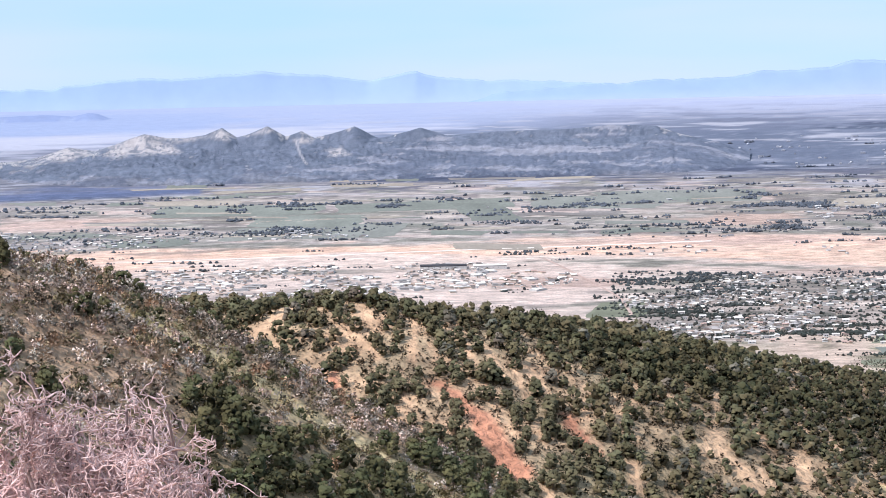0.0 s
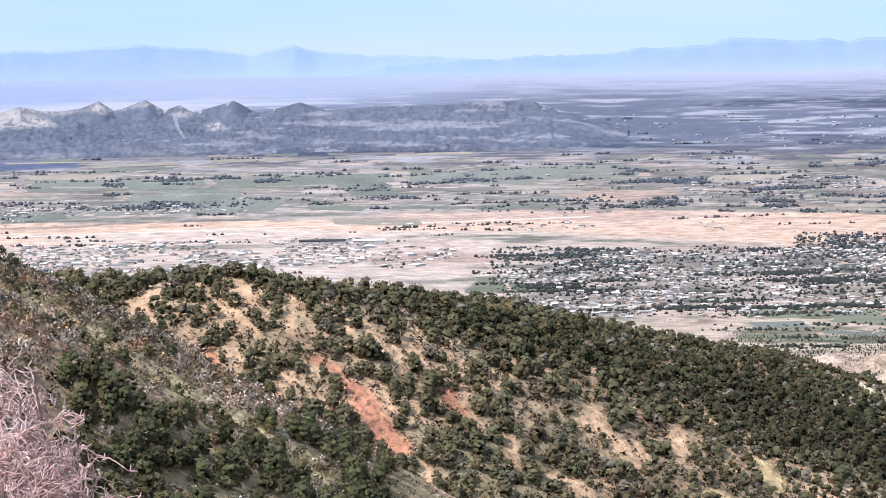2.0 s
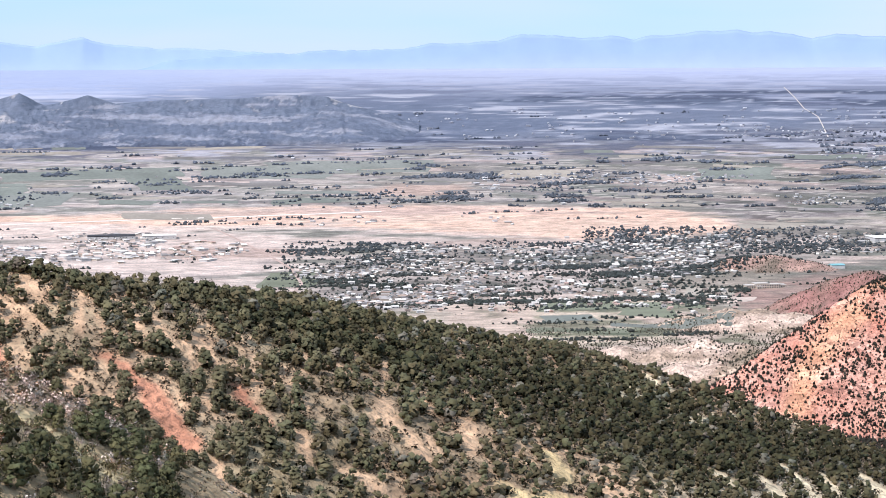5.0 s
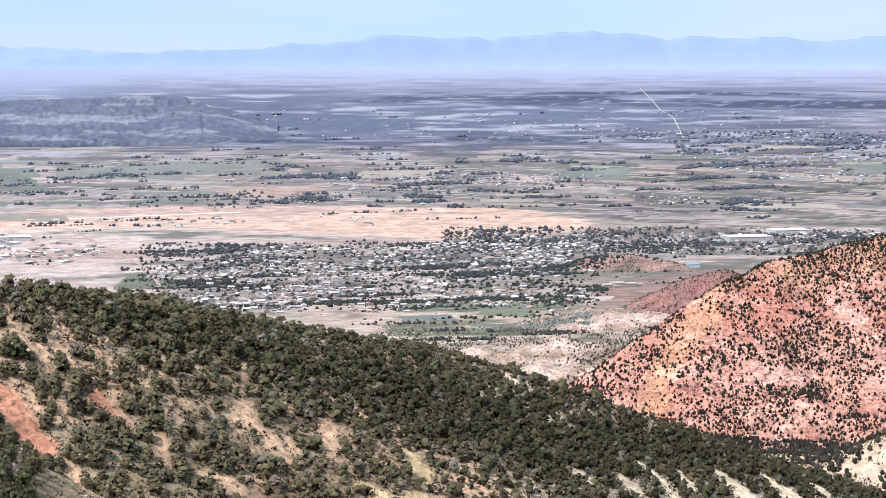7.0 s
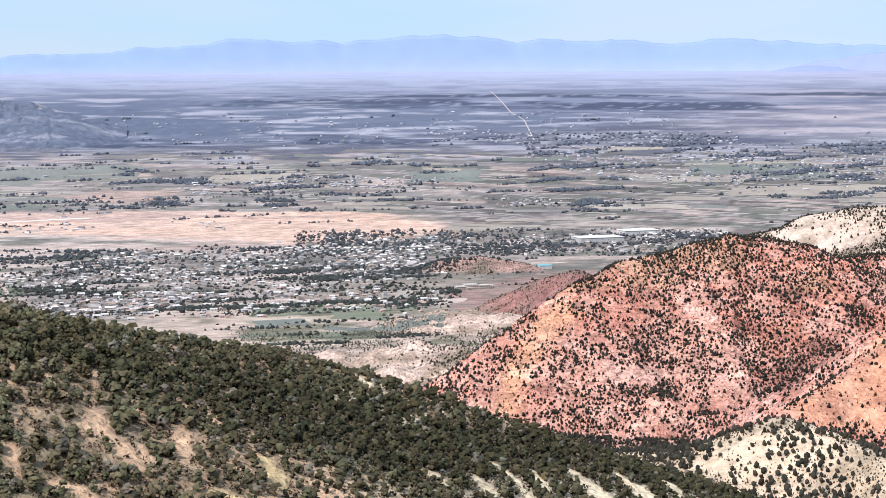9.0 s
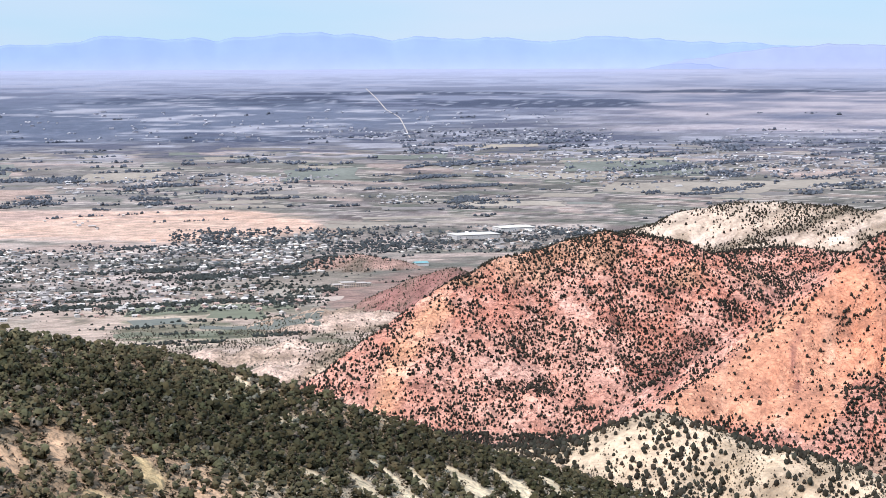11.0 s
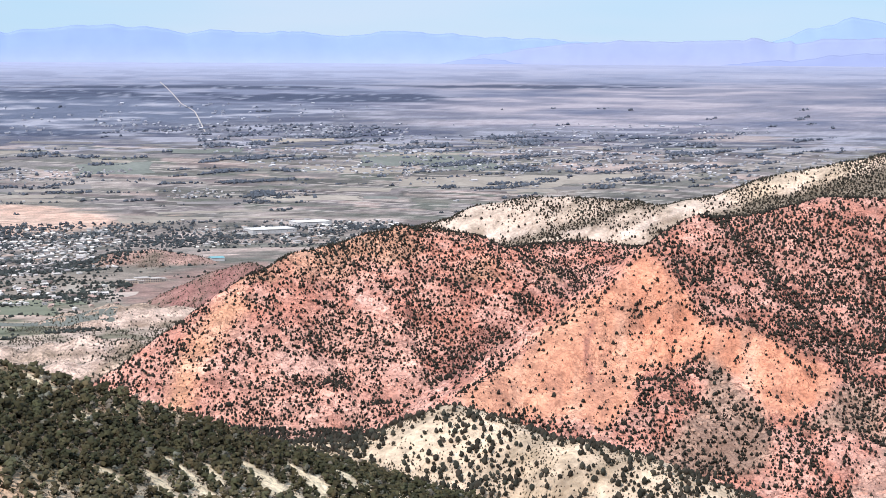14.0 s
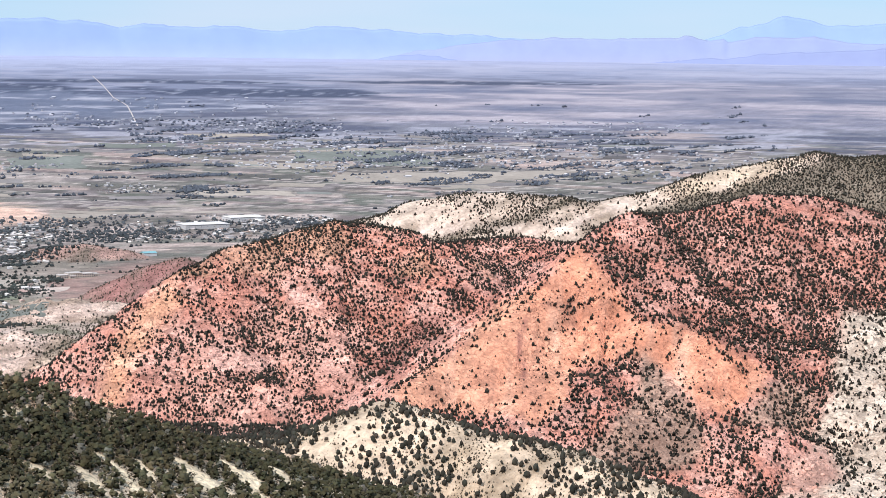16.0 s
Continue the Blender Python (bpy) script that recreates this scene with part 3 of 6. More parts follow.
# clay mounds, green strips and scrub at the valley's edge
CLAY_FACES = ([(16.3, -8.75), (17.97, -8.36), (18.69, -8.56), (18.18, -8.93), (16.7, -8.9)], [(17.5, -8.1), (18.98, -7.62), (20.89, -7.7), (20.55, -8.03), (18.3, -8.25)], [(15.6, -9.25), (17.18, -9.03), (18.29, -9.08), (17.95, -9.5), (17.17, -9.8), (15.5, -9.7)],
         [(12.5, -9.3), (14.4, -8.75), (15.5, -8.7), (15.2, -9.1), (13, -9.9)])
GREENS = ([(12.5, -7.55), (14.36, -7.46), (15.89, -7.24), (16.98, -7.5), (15.88, -7.85), (12.5, -7.95)], [(12.5, -8.35), (14.34, -8.2), (15.65, -7.97), (16.97, -8.17), (16.63, -8.5), (12.5, -8.75)])
CLAY_SCRUB = [(18.7, -8.9), (19.87, -8.1), (21.2, -7.95), (20.32, -8.7), (19.0, -9.4), (18.2, -9.3)]
STAIN = [(32.83, -8.1), (32.57, -8.79), (32.79, -9.87)]


def up_angle(x, y, z):
    return np.arctan2(z - EYE, np.hypot(x, y)) / DEG


def tile_of(colour, count):
    return np.tile(np.array(colour, float), (count, 1))


def chance_of(a, b, seed):
    """A fixed random number from 0 to 1 for each pair of whole numbers."""
    k = np.sin(a * 12.9898 + b * 78.233 + seed * 37.719) * 43758.5453
    return k - np.floor(k)


def soil_colour(x, y, z, own):
    """Colour of the earth, rock or low growth, by the form of the land, with painted haze on far forms."""
    d, b = np.hypot(x, y), np.arctan2(x, y) / DEG
    n1, n2, n3 = fbm(x, y, 30, 41, 4), fbm(x, y, 9, 47, 3), fbm(x, y, 110, 53, 4)
    c = np.tile(np.array((0.25, 0.20, 0.14)), (len(x), 1))
    # valley floor: near clay hills, farmland, then sagebrush plains, with distance haze painted in as blue and lavender
    c = blend(c, (0.36, 0.28, 0.22), (d - 1250) / 200)
    c = blend(c, (0.21, 0.195, 0.13), np.clip((n3 + 0.5 * n1 - 0.05) * 5, 0, 0.85) * np.clip((d - 1450) / 100, 0, 1) * np.clip((2050 - d) / 100, 0, 1))
    c = blend(c, (0.56, 0.44, 0.35), np.clip((-n3 - 0.4 * n1 - 0.1) * 5, 0, 0.9) * np.clip((d - 1400) / 100, 0, 1) * np.clip((2050 - d) / 100, 0, 1))
    c = blend(c, (0.56, 0.445, 0.385), (d - 1850) / 200)
    c = blend(c, (0.345, 0.30, 0.275), (d - 2790) / 120)
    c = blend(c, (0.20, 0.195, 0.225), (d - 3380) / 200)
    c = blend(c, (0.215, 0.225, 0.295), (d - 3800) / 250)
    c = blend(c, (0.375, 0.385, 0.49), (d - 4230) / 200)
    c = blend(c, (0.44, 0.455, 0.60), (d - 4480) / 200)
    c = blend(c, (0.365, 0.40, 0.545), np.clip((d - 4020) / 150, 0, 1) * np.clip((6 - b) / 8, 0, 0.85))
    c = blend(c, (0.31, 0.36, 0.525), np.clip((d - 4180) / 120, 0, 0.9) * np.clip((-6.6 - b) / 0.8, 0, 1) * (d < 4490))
    c = blend(c, (0.235, 0.20, 0.17), np.clip((d - 1950) / 200, 0, 1) * np.clip((b - 15.5) / 4, 0, 0.95) * np.clip((3500 - d) / 300, 0, 1))
    c = blend(c, (0.64, 0.52, 0.45), np.clip((d - 2150) / 200, 0, 1) * np.clip((2800 - d) / 60, 0, 1) * np.clip((7 - b) / 4, 0, 0.8))
    c = blend(c, (0.43, 0.375, 0.345), np.clip((d - 2780) / 60, 0, 1) * np.clip((3350 - d) / 150, 0, 1) * np.clip((9 - b) / 4, 0, 0.8))
    # long strips of differing growth on the plains
    u = b * DEG * 3000
    ny = fbm(u * 0.22, d, 34, 61, 5)
    far = np.clip((d - 1700) / 500, 0, 1)
    c = blend(c, (0.58, 0.44, 0.375), far * (d < 3300) * np.clip((ny - 0.10) * np.where(d < 2800, 5.0, 3.5), 0, 0.9))
    c = blend(c, (0.185, 0.175, 0.145), far * (d < 3500) * np.clip((-ny - 0.08 + 0.12 * np.clip((b - 15) / 4, 0, 1)) * 4.5, 0, 0.85))
    # a patchwork of fields in the middle of the valley
    row = (d - 2400 + 14 * b + 26 * fbm(b * 9, d * 0.2, 60, 73, 3)) / 23.0
    tall = np.floor(row / 2) * 2
    row = np.where(chance_of(tall, np.floor(b / 4.5), 5) < 0.45, tall, np.floor(row))
    wide = 0.7 + 2.8 * chance_of(row, 0 * row, 7) ** 1.5
    plot = np.floor((b + 40 + 9 * chance_of(row, 0 * row, 11)) / wide)
    pick = chance_of(row, plot, 13)
    plots = np.array([(0.20, 0.195, 0.165), (0.26, 0.23, 0.205), (0.205, 0.167, 0.16), (0.43, 0.355, 0.315), (0.50, 0.375, 0.33), (0.32, 0.267, 0.255), (0.165, 0.142, 0.135), (0.28, 0.237, 0.225)])[np.minimum((pick * 8).astype(int), 7)]
    plots = plots + (plots - plots.mean(0)) * (0.35 * np.clip((b - 12) / 6, 0, 1))[:, None]
    plots = plots * (0.95 + 0.25 * np.clip((10 - b) / 8, 0, 1) - 0.13 * np.clip((b - 14) / 4, 0, 1))[:, None]
    farm = np.clip((d - 2840 + 300 * np.clip((b - 17) / 4, 0, 1)) / 60, 0, 1) * np.clip((3560 - d + 60 * ny) / 120, 0, 1)
    c = c + (plots - c) * (0.78 * farm * np.clip(0.9 + ny, 0.4, 1))[:, None]
    verge = (d - 2400 + 14 * b + 26 * fbm(b * 9, d * 0.2, 60, 73, 3)) / 23.0
    c = blend(c, (0.58, 0.49, 0.43), farm * (verge - np.floor(verge) < 0.3) * (chance_of(np.floor(verge), np.floor((b + 20 * chance_of(np.floor(verge), 0 * b, 3)) / 1.7), 17) < 0.5) * 0.75)
    up = up_angle(x, y, z)
    # the salmon-coloured bare flats round the airfield, and paler ground by the works
    for rows, col, much in ((((-16, -4.55), (3.4, -4.70), (6.9, -4.60), (9.06, -4.50), (11.7, -4.64), (16.5, -4.56), (18.6, -5.15), (16.44, -5.46), (13.8, -5.56), (12.4, -5.32), (9.05, -5.22), (6.3, -5.09), (-16, -5.25)), (0.78, 0.505, 0.38), 0.95),
                            (((-16, -5.3), (4.2, -5.35), (4.9, -5.5), (4.9, -6.3), (3.3, -6.7), (-16, -6.7)), (0.66, 0.505, 0.435), 0.8),
                            (((7.4, -4.1), (9.07, -3.82), (10.7, -3.86), (8.7, -4.3)), (0.60, 0.425, 0.35), 0.9), (((-13, -3.6), (-9, -3.62), (-9.4, -3.86), (-13, -3.95)), (0.62, 0.44, 0.37), 0.85)):
        c = blend(c, blend(tile_of(col, len(x)), np.array(col) * np.array((0.62, 0.64, 0.68)), np.clip((-ny - 0.5 * n1 - 0.12) * 3.5, 0, 0.8)), much * zone(b, up, rows, 0.18, 0.22 * ny + 0.06 * n1))
    # the ground between the houses of the town
    streets = 0.7 * fbm(u * 0.5, d, 46, 77, 4) + 0.5 * fbm(u * 0.6, d, 18, 78, 3)
    town = zone(b, up, ((5.2, -6.5), (8.68, -5.85), (13.5, -5.65), (18.6, -5.35), (22.3, -4.98), (27, -4.9), (27, -5.6), (22.5, -5.7), (20, -6.1), (16.5, -6.6), (14.1, -7.0), (11.1, -7.25), (8.4, -7.6), (6, -7.4)), 0.3, 0.25 * ny)
    c = blend(c, blend(blend(tile_of((0.30, 0.245, 0.215), len(x)), (0.60, 0.48, 0.42), streets * 2.4 - 0.1), (0.125, 0.118, 0.10), (-streets - 0.1) * 3.0), town * 0.95)
    c = blend(c, blend(tile_of((0.38, 0.235, 0.195), len(x)), (0.25, 0.19, 0.155), n1 + ny), 0.9 * zone(b, up, ((18.4, -6.95), (20, -6.6), (23, -6.3), (23, -7.7), (18.8, -7.6)), 0.25, 0.25 * ny))
    c = blend(c, blend(tile_of((0.27, 0.225, 0.18), len(x)), (0.46, 0.365, 0.30), n1 + ny - 0.1), 0.85 * zone(b, up, ((14.5, -6.9), (16.5, -6.6), (20, -6.15), (20, -6.7), (17, -7.3), (14, -7.5)), 0.25, 0.25 * ny))
    c = blend(c, blend(tile_of((0.58, 0.43, 0.345), len(x)), (0.23, 0.20, 0.14), (n1 + n3 - 0.05) * 2.5), 0.8 * zone(b, up, ((10, -7.4), (14, -7.4), (19, -7.6), (21, -7.7), (21, -10), (10, -10)), 0.25, 0.2 * ny) * (own == 0))
    strip = fbm(b * 22, up * 260, 30, 81, 3)
    for rows in GREENS:
        c = blend(c, blend(blend(tile_of((0.20, 0.20, 0.125), len(x)), (0.58, 0.455, 0.35), (strip - 0.02) * 9), (0.10, 0.115, 0.075), (-strip - 0.2) * 9), 0.85 * zone(b, up, rows, 0.15, 0.1 * n1) * (own == 0))
    ns = 0.6 * fbm(u * 0.42, d, 44, 67, 5) + 0.75 * fbm(u * 0.26, d, 17, 68, 4)
    hs = fbm(u * 0.25, z * 2.4, 22, 69, 4)
    broad = fbm(u * 0.3, d, 75, 79, 4)
    plain = np.clip((d - 3300) / 150, 0, 1)
    thin = np.clip((4650 - d) / 900, 0.1, 0.8)
    # the far strips' lavender and slate blue include painted haze
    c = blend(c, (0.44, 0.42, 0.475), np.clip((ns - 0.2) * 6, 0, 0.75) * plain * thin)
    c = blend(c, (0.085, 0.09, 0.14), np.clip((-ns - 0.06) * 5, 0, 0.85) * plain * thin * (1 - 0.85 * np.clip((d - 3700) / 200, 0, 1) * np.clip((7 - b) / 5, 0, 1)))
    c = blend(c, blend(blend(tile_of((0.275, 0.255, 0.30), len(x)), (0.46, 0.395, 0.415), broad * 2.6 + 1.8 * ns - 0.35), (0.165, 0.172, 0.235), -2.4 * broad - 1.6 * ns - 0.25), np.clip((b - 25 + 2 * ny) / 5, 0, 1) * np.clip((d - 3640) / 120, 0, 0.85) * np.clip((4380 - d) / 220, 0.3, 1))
    # bare clay and sand
    for sb, sd, wb, wd, col in ((8.5, 2800, 6.0, 62, (0.58, 0.40, 0.33)), (14.4, 2640, 4.6, 110, (0.70, 0.475, 0.365)), (9.0, 2720, 4.5, 40, (0.68, 0.47, 0.37)), (-4, 2670, 9.5, 70, (0.70, 0.535, 0.455)), (3.4, 2400, 2.6, 60, (0.52, 0.37, 0.31)),
                                (9.2, 3020, 1.7, 60, (0.48, 0.34, 0.28)), (-10.4, 3130, 1.8, 55, (0.52, 0.37, 0.31)), (36.7, 3590, 2.2, 50, (0.42, 0.34, 0.32)), (36.1, 3270, 0.7, 45, (0.50, 0.38, 0.33)),
                                (1.5, 2560, 3, 40, (0.53, 0.41, 0.35)), (12, 2480, 3.5, 30, (0.46, 0.34, 0.29))):
        gap = np.hypot((b - sb) / wb, (d - sd) / wd) + 0.75 * ny + 0.25 * n1
        c = blend(c, col, np.clip(2.2 * (1.05 - gap), 0, 0.95))
    # flats of dark sagebrush, their blue a painted haze tint
    for sb, sd, wb, wd in ((-11.2, 3450, 4.4, 46), (16, 4090, 4.5, 80), (25.5, 4070, 3.8, 60), (30.5, 4240, 4.0, 40), (3.5, 3900, 4.5, 110), (10, 3950, 4, 90), (20, 4215, 5.5, 28), (5, 3640, 7, 70), (11.5, 3780, 6, 80), (1, 3560, 5, 40), (17, 3640, 5, 40)):
        gap = np.hypot((b - sb) / wb, (d - sd) / wd) + 0.6 * ns + 0.3 * ny
        c = blend(c, blend(tile_of((0.072, 0.082, 0.125), len(x)), (0.26, 0.265, 0.32), (n2 + n1 - 0.45) * 5), np.clip(2.6 * (1.05 - gap), 0, 0.92))

    # blue-grey and lavender zones that put the far plain's haze into its colour
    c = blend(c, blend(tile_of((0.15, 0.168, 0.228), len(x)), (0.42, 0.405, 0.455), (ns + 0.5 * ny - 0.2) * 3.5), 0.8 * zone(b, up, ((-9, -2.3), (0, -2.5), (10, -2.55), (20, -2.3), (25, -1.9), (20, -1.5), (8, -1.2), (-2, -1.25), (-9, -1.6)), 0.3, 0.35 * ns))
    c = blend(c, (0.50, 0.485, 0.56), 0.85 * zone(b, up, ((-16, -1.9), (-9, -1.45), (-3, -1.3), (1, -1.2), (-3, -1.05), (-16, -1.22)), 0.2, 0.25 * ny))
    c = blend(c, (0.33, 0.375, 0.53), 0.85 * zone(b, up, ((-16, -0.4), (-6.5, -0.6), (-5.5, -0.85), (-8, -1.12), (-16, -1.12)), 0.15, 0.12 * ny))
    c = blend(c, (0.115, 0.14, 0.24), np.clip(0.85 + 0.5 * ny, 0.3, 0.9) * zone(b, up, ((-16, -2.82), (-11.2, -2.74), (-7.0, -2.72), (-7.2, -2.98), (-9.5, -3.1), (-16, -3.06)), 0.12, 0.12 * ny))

    def put(form, colour):
        k = own == form
        c[k] = colour[k] if isinstance(colour, np.ndarray) else colour

    tile = lambda v: np.tile(np.array(v, float), (len(x), 1))
    near = blend(tile((0.45, 0.325, 0.205)), TAN, (n1 + n2) * 1.2 + 0.5)
    near = blend(near, (0.27, 0.225, 0.135), (-n1 - 0.2) * 1.5)
    angle = up_angle(x, y, z)
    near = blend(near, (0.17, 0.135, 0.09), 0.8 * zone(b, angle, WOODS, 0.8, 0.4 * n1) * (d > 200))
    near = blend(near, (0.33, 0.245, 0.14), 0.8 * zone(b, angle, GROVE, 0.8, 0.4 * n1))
    near = blend(near, (0.62, 0.50, 0.36), np.clip((b - 15) / 4, 0, 1) * np.clip((-12.4 - angle + 0.5 * n1) / 0.5, 0, 0.8) * (d > 200))
    shrubby = zone(b, angle, SHRUBBY, 0.8, 0.5 * n1) * (d > 300)
    near = blend(near, (0.24, 0.18, 0.115), 0.55 * shrubby)
    k, col = bareness(x, y)
    k = k * (1 - 0.35 * shrubby)
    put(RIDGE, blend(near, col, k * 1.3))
    spur = blend(tile((0.46, 0.305, 0.20)), (0.63, 0.42, 0.27), n1 + n2)
    spur = blend(spur, (0.60, 0.46, 0.255), 0.9 * line_zone(b, angle, GRASS_LINE, 0.3, 0.2 * n2))
    spur = blend(spur, (0.42, 0.33, 0.13), 0.9 * zone(b, angle, [(-9.7, -6.2), (-9.3, -6.2), (-8.4, -6.8), (-8.8, -6.9)], 0.2, 0.1 * n2))
    spur = blend(spur, (0.33, 0.245, 0.14), 0.8 * zone(b, angle, GROVE, 0.6, 0.3 * n1) * (1 - line_zone(b, angle, GRASS_LINE, 0.3)))
    put(SPUR, blend(spur, col, k * 1.3))
    floor = (own == 0) & (d < 700)
    c[floor] = blend(near, col, k)[floor]
    n4 = fbm(x, y, 5, 58, 2)
    e = up_angle(x, y, z)
    bed, fine = bedding(b, e, 5, 201), bedding(b, e, 2.4, 211)
    red = blend(tile((0.80, 0.335, 0.235)), (0.915, 0.485, 0.375), 1.3 * bed + n4 + 0.47)
    red = blend(red, (0.46, 0.205, 0.155), np.clip((-bed - 0.6 * fine - 0.3) * 2.2, 0, 0.8))
    red = blend(red, (0.70, 0.40, 0.24), ((own == RED_A) & (e > -6.9)) * np.clip(0.5 + n1 + n3, 0, 0.6))
    for k_, slab in enumerate(SLABS):
        red = blend(red, (0.87, 0.50, 0.40), 0.95 * zone(b, e, slab, 0.3, 0.25 * bed + 0.15 * n4) * (own == RED_A))
    red = blend(red, (0.92, 0.47, 0.275), 0.8 * zone(b, e, ORANGE_FLANK, 0.5, 0.3 * n1) * (own == RED_A))
    red = blend(red, (0.92, 0.51, 0.39), 0.4 * zone(b, e, SALMON_FACE, 0.8, 0.8 * bed + 0.4 * n1) * (own == RED_A))
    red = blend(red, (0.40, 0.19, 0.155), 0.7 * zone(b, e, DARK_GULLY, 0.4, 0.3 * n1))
    streak = fbm(b * 26, e * 3.5, 12, 57, 4)
    hill_b = (own == RED_B) | ((own == 0) & (d < 1000) & (d > 620) & (b > 33))
    face = zone(b, e, CLIFF, 0.28, 0.25 * n1 + 0.12 * n4) * hill_b
    wall = blend(tile((0.87, 0.365, 0.218)), (0.89, 0.42, 0.262), np.clip((34.5 - b) / 3 + n1, 0, 1))
    wall = blend(wall, (0.66, 0.31, 0.20), np.clip((streak - 0.2) * 4, 0, 0.6))
    wall = blend(wall, (0.90, 0.49, 0.33), (-streak - 0.15) * 1.6)
    red = blend(red, wall, face)
    red = blend(red, (0.40, 0.17, 0.13), 0.85 * line_zone(b, e, STAIN, 0.065, 0.04 * n2) * hill_b)
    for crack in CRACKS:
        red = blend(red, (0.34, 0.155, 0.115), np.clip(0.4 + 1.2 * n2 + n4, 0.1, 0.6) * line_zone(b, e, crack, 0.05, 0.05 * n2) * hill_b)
    red = blend(red, (0.46, 0.305, 0.22), 0.85 * np.maximum(zone(b, e, APRON, 0.35, 0.2 * n1), zone(b, e, APRON_EAST, 0.4, 0.2 * n1)) * hill_b)
    red = blend(red, (0.46, 0.22, 0.17), 0.25 * zone(b, e, WOODED, 0.4, 0.3 * n1) * hill_b)
    chalk = zone(b, e, CHALK, 0.4, 0.35 * n1)
    red = blend(red, blend(tile((0.88, 0.69, 0.53)), (0.62, 0.46, 0.34), n2 + n4 + 0.1), chalk * hill_b)
    red = blend(red, (0.80, 0.46, 0.35), zone(b, e, PINK_FOOT, 0.3, 0.2 * n1) * hill_b)
    c = blend(c, blend(tile((0.66, 0.51, 0.38)), (0.70, 0.42, 0.32), n1 + 0.2), ((own == 0) & (d < 1100) & (d > 600) & (b > 20)) * (0.95 + n1))
    c = blend(c, (0.56, 0.30, 0.225), ((own == 0) & (d < 1200) & (b > 18)) * np.clip((d - 840) / 40 + n1, 0, 1))
    foot = (own == 0) & hill_b
    c[foot] = red[foot]
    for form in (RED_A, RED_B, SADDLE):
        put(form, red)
    put(LOW_RED, blend(tile((0.34, 0.165, 0.14)), (0.30, 0.21, 0.165), n1 + 0.2))
    put(LOW_DARK, blend(tile((0.50, 0.31, 0.25)), (0.24, 0.18, 0.14), n1 * 1.5 + n2 + 0.35))
    put(WHITE, blend(blend(tile((0.76, 0.57, 0.40)), (0.46, 0.335, 0.22), n1 * 1.2 + 0.9 * n4 + 0.2), (0.66, 0.45, 0.335), np.clip((b - 39.5) / 2 + 1.5 * n1, 0, 0.8)))
    pale = blend(tile((0.70, 0.535, 0.415)), (0.40, 0.30, 0.22), n1 * 1.4 + n4 + 0.15)
    pale = blend(pale, (0.82, 0.62, 0.425), 0.5 * zone(b, e, PALE_YELLOW, 0.25, 0.12 * n1))
    pale = blend(pale, (0.80, 0.62, 0.50), 0.9 * line_zone(b, e, PALE_STRIP, 0.1, 0.08 * n1))
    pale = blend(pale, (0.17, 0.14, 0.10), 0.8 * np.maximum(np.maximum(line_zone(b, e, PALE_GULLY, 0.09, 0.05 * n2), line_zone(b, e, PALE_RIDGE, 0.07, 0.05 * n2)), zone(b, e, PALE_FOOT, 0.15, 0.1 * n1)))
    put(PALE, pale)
    clay_hill = blend(blend(tile((0.76, 0.55, 0.42)), (0.40, 0.285, 0.20), np.clip((-n1 - 0.8 * n2 - 0.1) * 3, 0, 0.8)), (0.60, 0.385, 0.305), (n3 - 0.2) * 2.0)
    clay_hill = blend(clay_hill, (0.46, 0.335, 0.25), 0.5 + 0.5 * n1)
    for rows in CLAY_FACES:
        clay_hill = blend(clay_hill, blend(tile((0.90, 0.655, 0.525)), (0.54, 0.375, 0.285), (n2 + n4 - 0.1) * 1.8), 0.95 * zone(b, e, rows, 0.15, 0.1 * n1))
    clay_hill = blend(clay_hill, (0.30, 0.235, 0.165), 0.7 * zone(b, e, CLAY_SCRUB, 0.2, 0.1 * n1))
    put(BADLAND, clay_hill)
    put(HUMMOCK, clay_hill)
    put(CLAYBANK, clay_hill)
    f1, f2, f0 = fbm(x, y, 12, 141, 4), fbm(x, y, 26, 143, 4), fbm(x, y, 5, 145, 2)
    crest_z = np.interp(b, np.arctan2(FORMS[MIDHILLS][0], FORMS[MIDHILLS][1]) / DEG, FORMS[MIDHILLS][2])
    # blue-grey of these hills is distance haze painted into their base colours
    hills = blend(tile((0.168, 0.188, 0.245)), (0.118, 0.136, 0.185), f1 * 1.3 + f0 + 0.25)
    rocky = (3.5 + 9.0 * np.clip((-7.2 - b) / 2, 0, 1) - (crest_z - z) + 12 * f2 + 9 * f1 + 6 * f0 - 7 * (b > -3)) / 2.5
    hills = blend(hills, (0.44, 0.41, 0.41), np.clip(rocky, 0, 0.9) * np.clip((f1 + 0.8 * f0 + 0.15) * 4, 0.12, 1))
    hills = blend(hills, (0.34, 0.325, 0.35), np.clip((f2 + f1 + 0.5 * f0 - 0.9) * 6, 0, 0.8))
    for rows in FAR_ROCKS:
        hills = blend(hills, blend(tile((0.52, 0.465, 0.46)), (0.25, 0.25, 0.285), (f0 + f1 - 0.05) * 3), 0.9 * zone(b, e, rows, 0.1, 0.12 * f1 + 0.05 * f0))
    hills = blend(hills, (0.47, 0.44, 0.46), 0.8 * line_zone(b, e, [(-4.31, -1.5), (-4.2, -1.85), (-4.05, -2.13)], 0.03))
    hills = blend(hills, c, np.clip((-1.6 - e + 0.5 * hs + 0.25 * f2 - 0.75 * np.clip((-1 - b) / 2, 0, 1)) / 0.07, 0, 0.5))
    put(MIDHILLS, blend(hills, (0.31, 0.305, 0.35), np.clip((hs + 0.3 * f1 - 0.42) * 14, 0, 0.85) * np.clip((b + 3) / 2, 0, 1)))
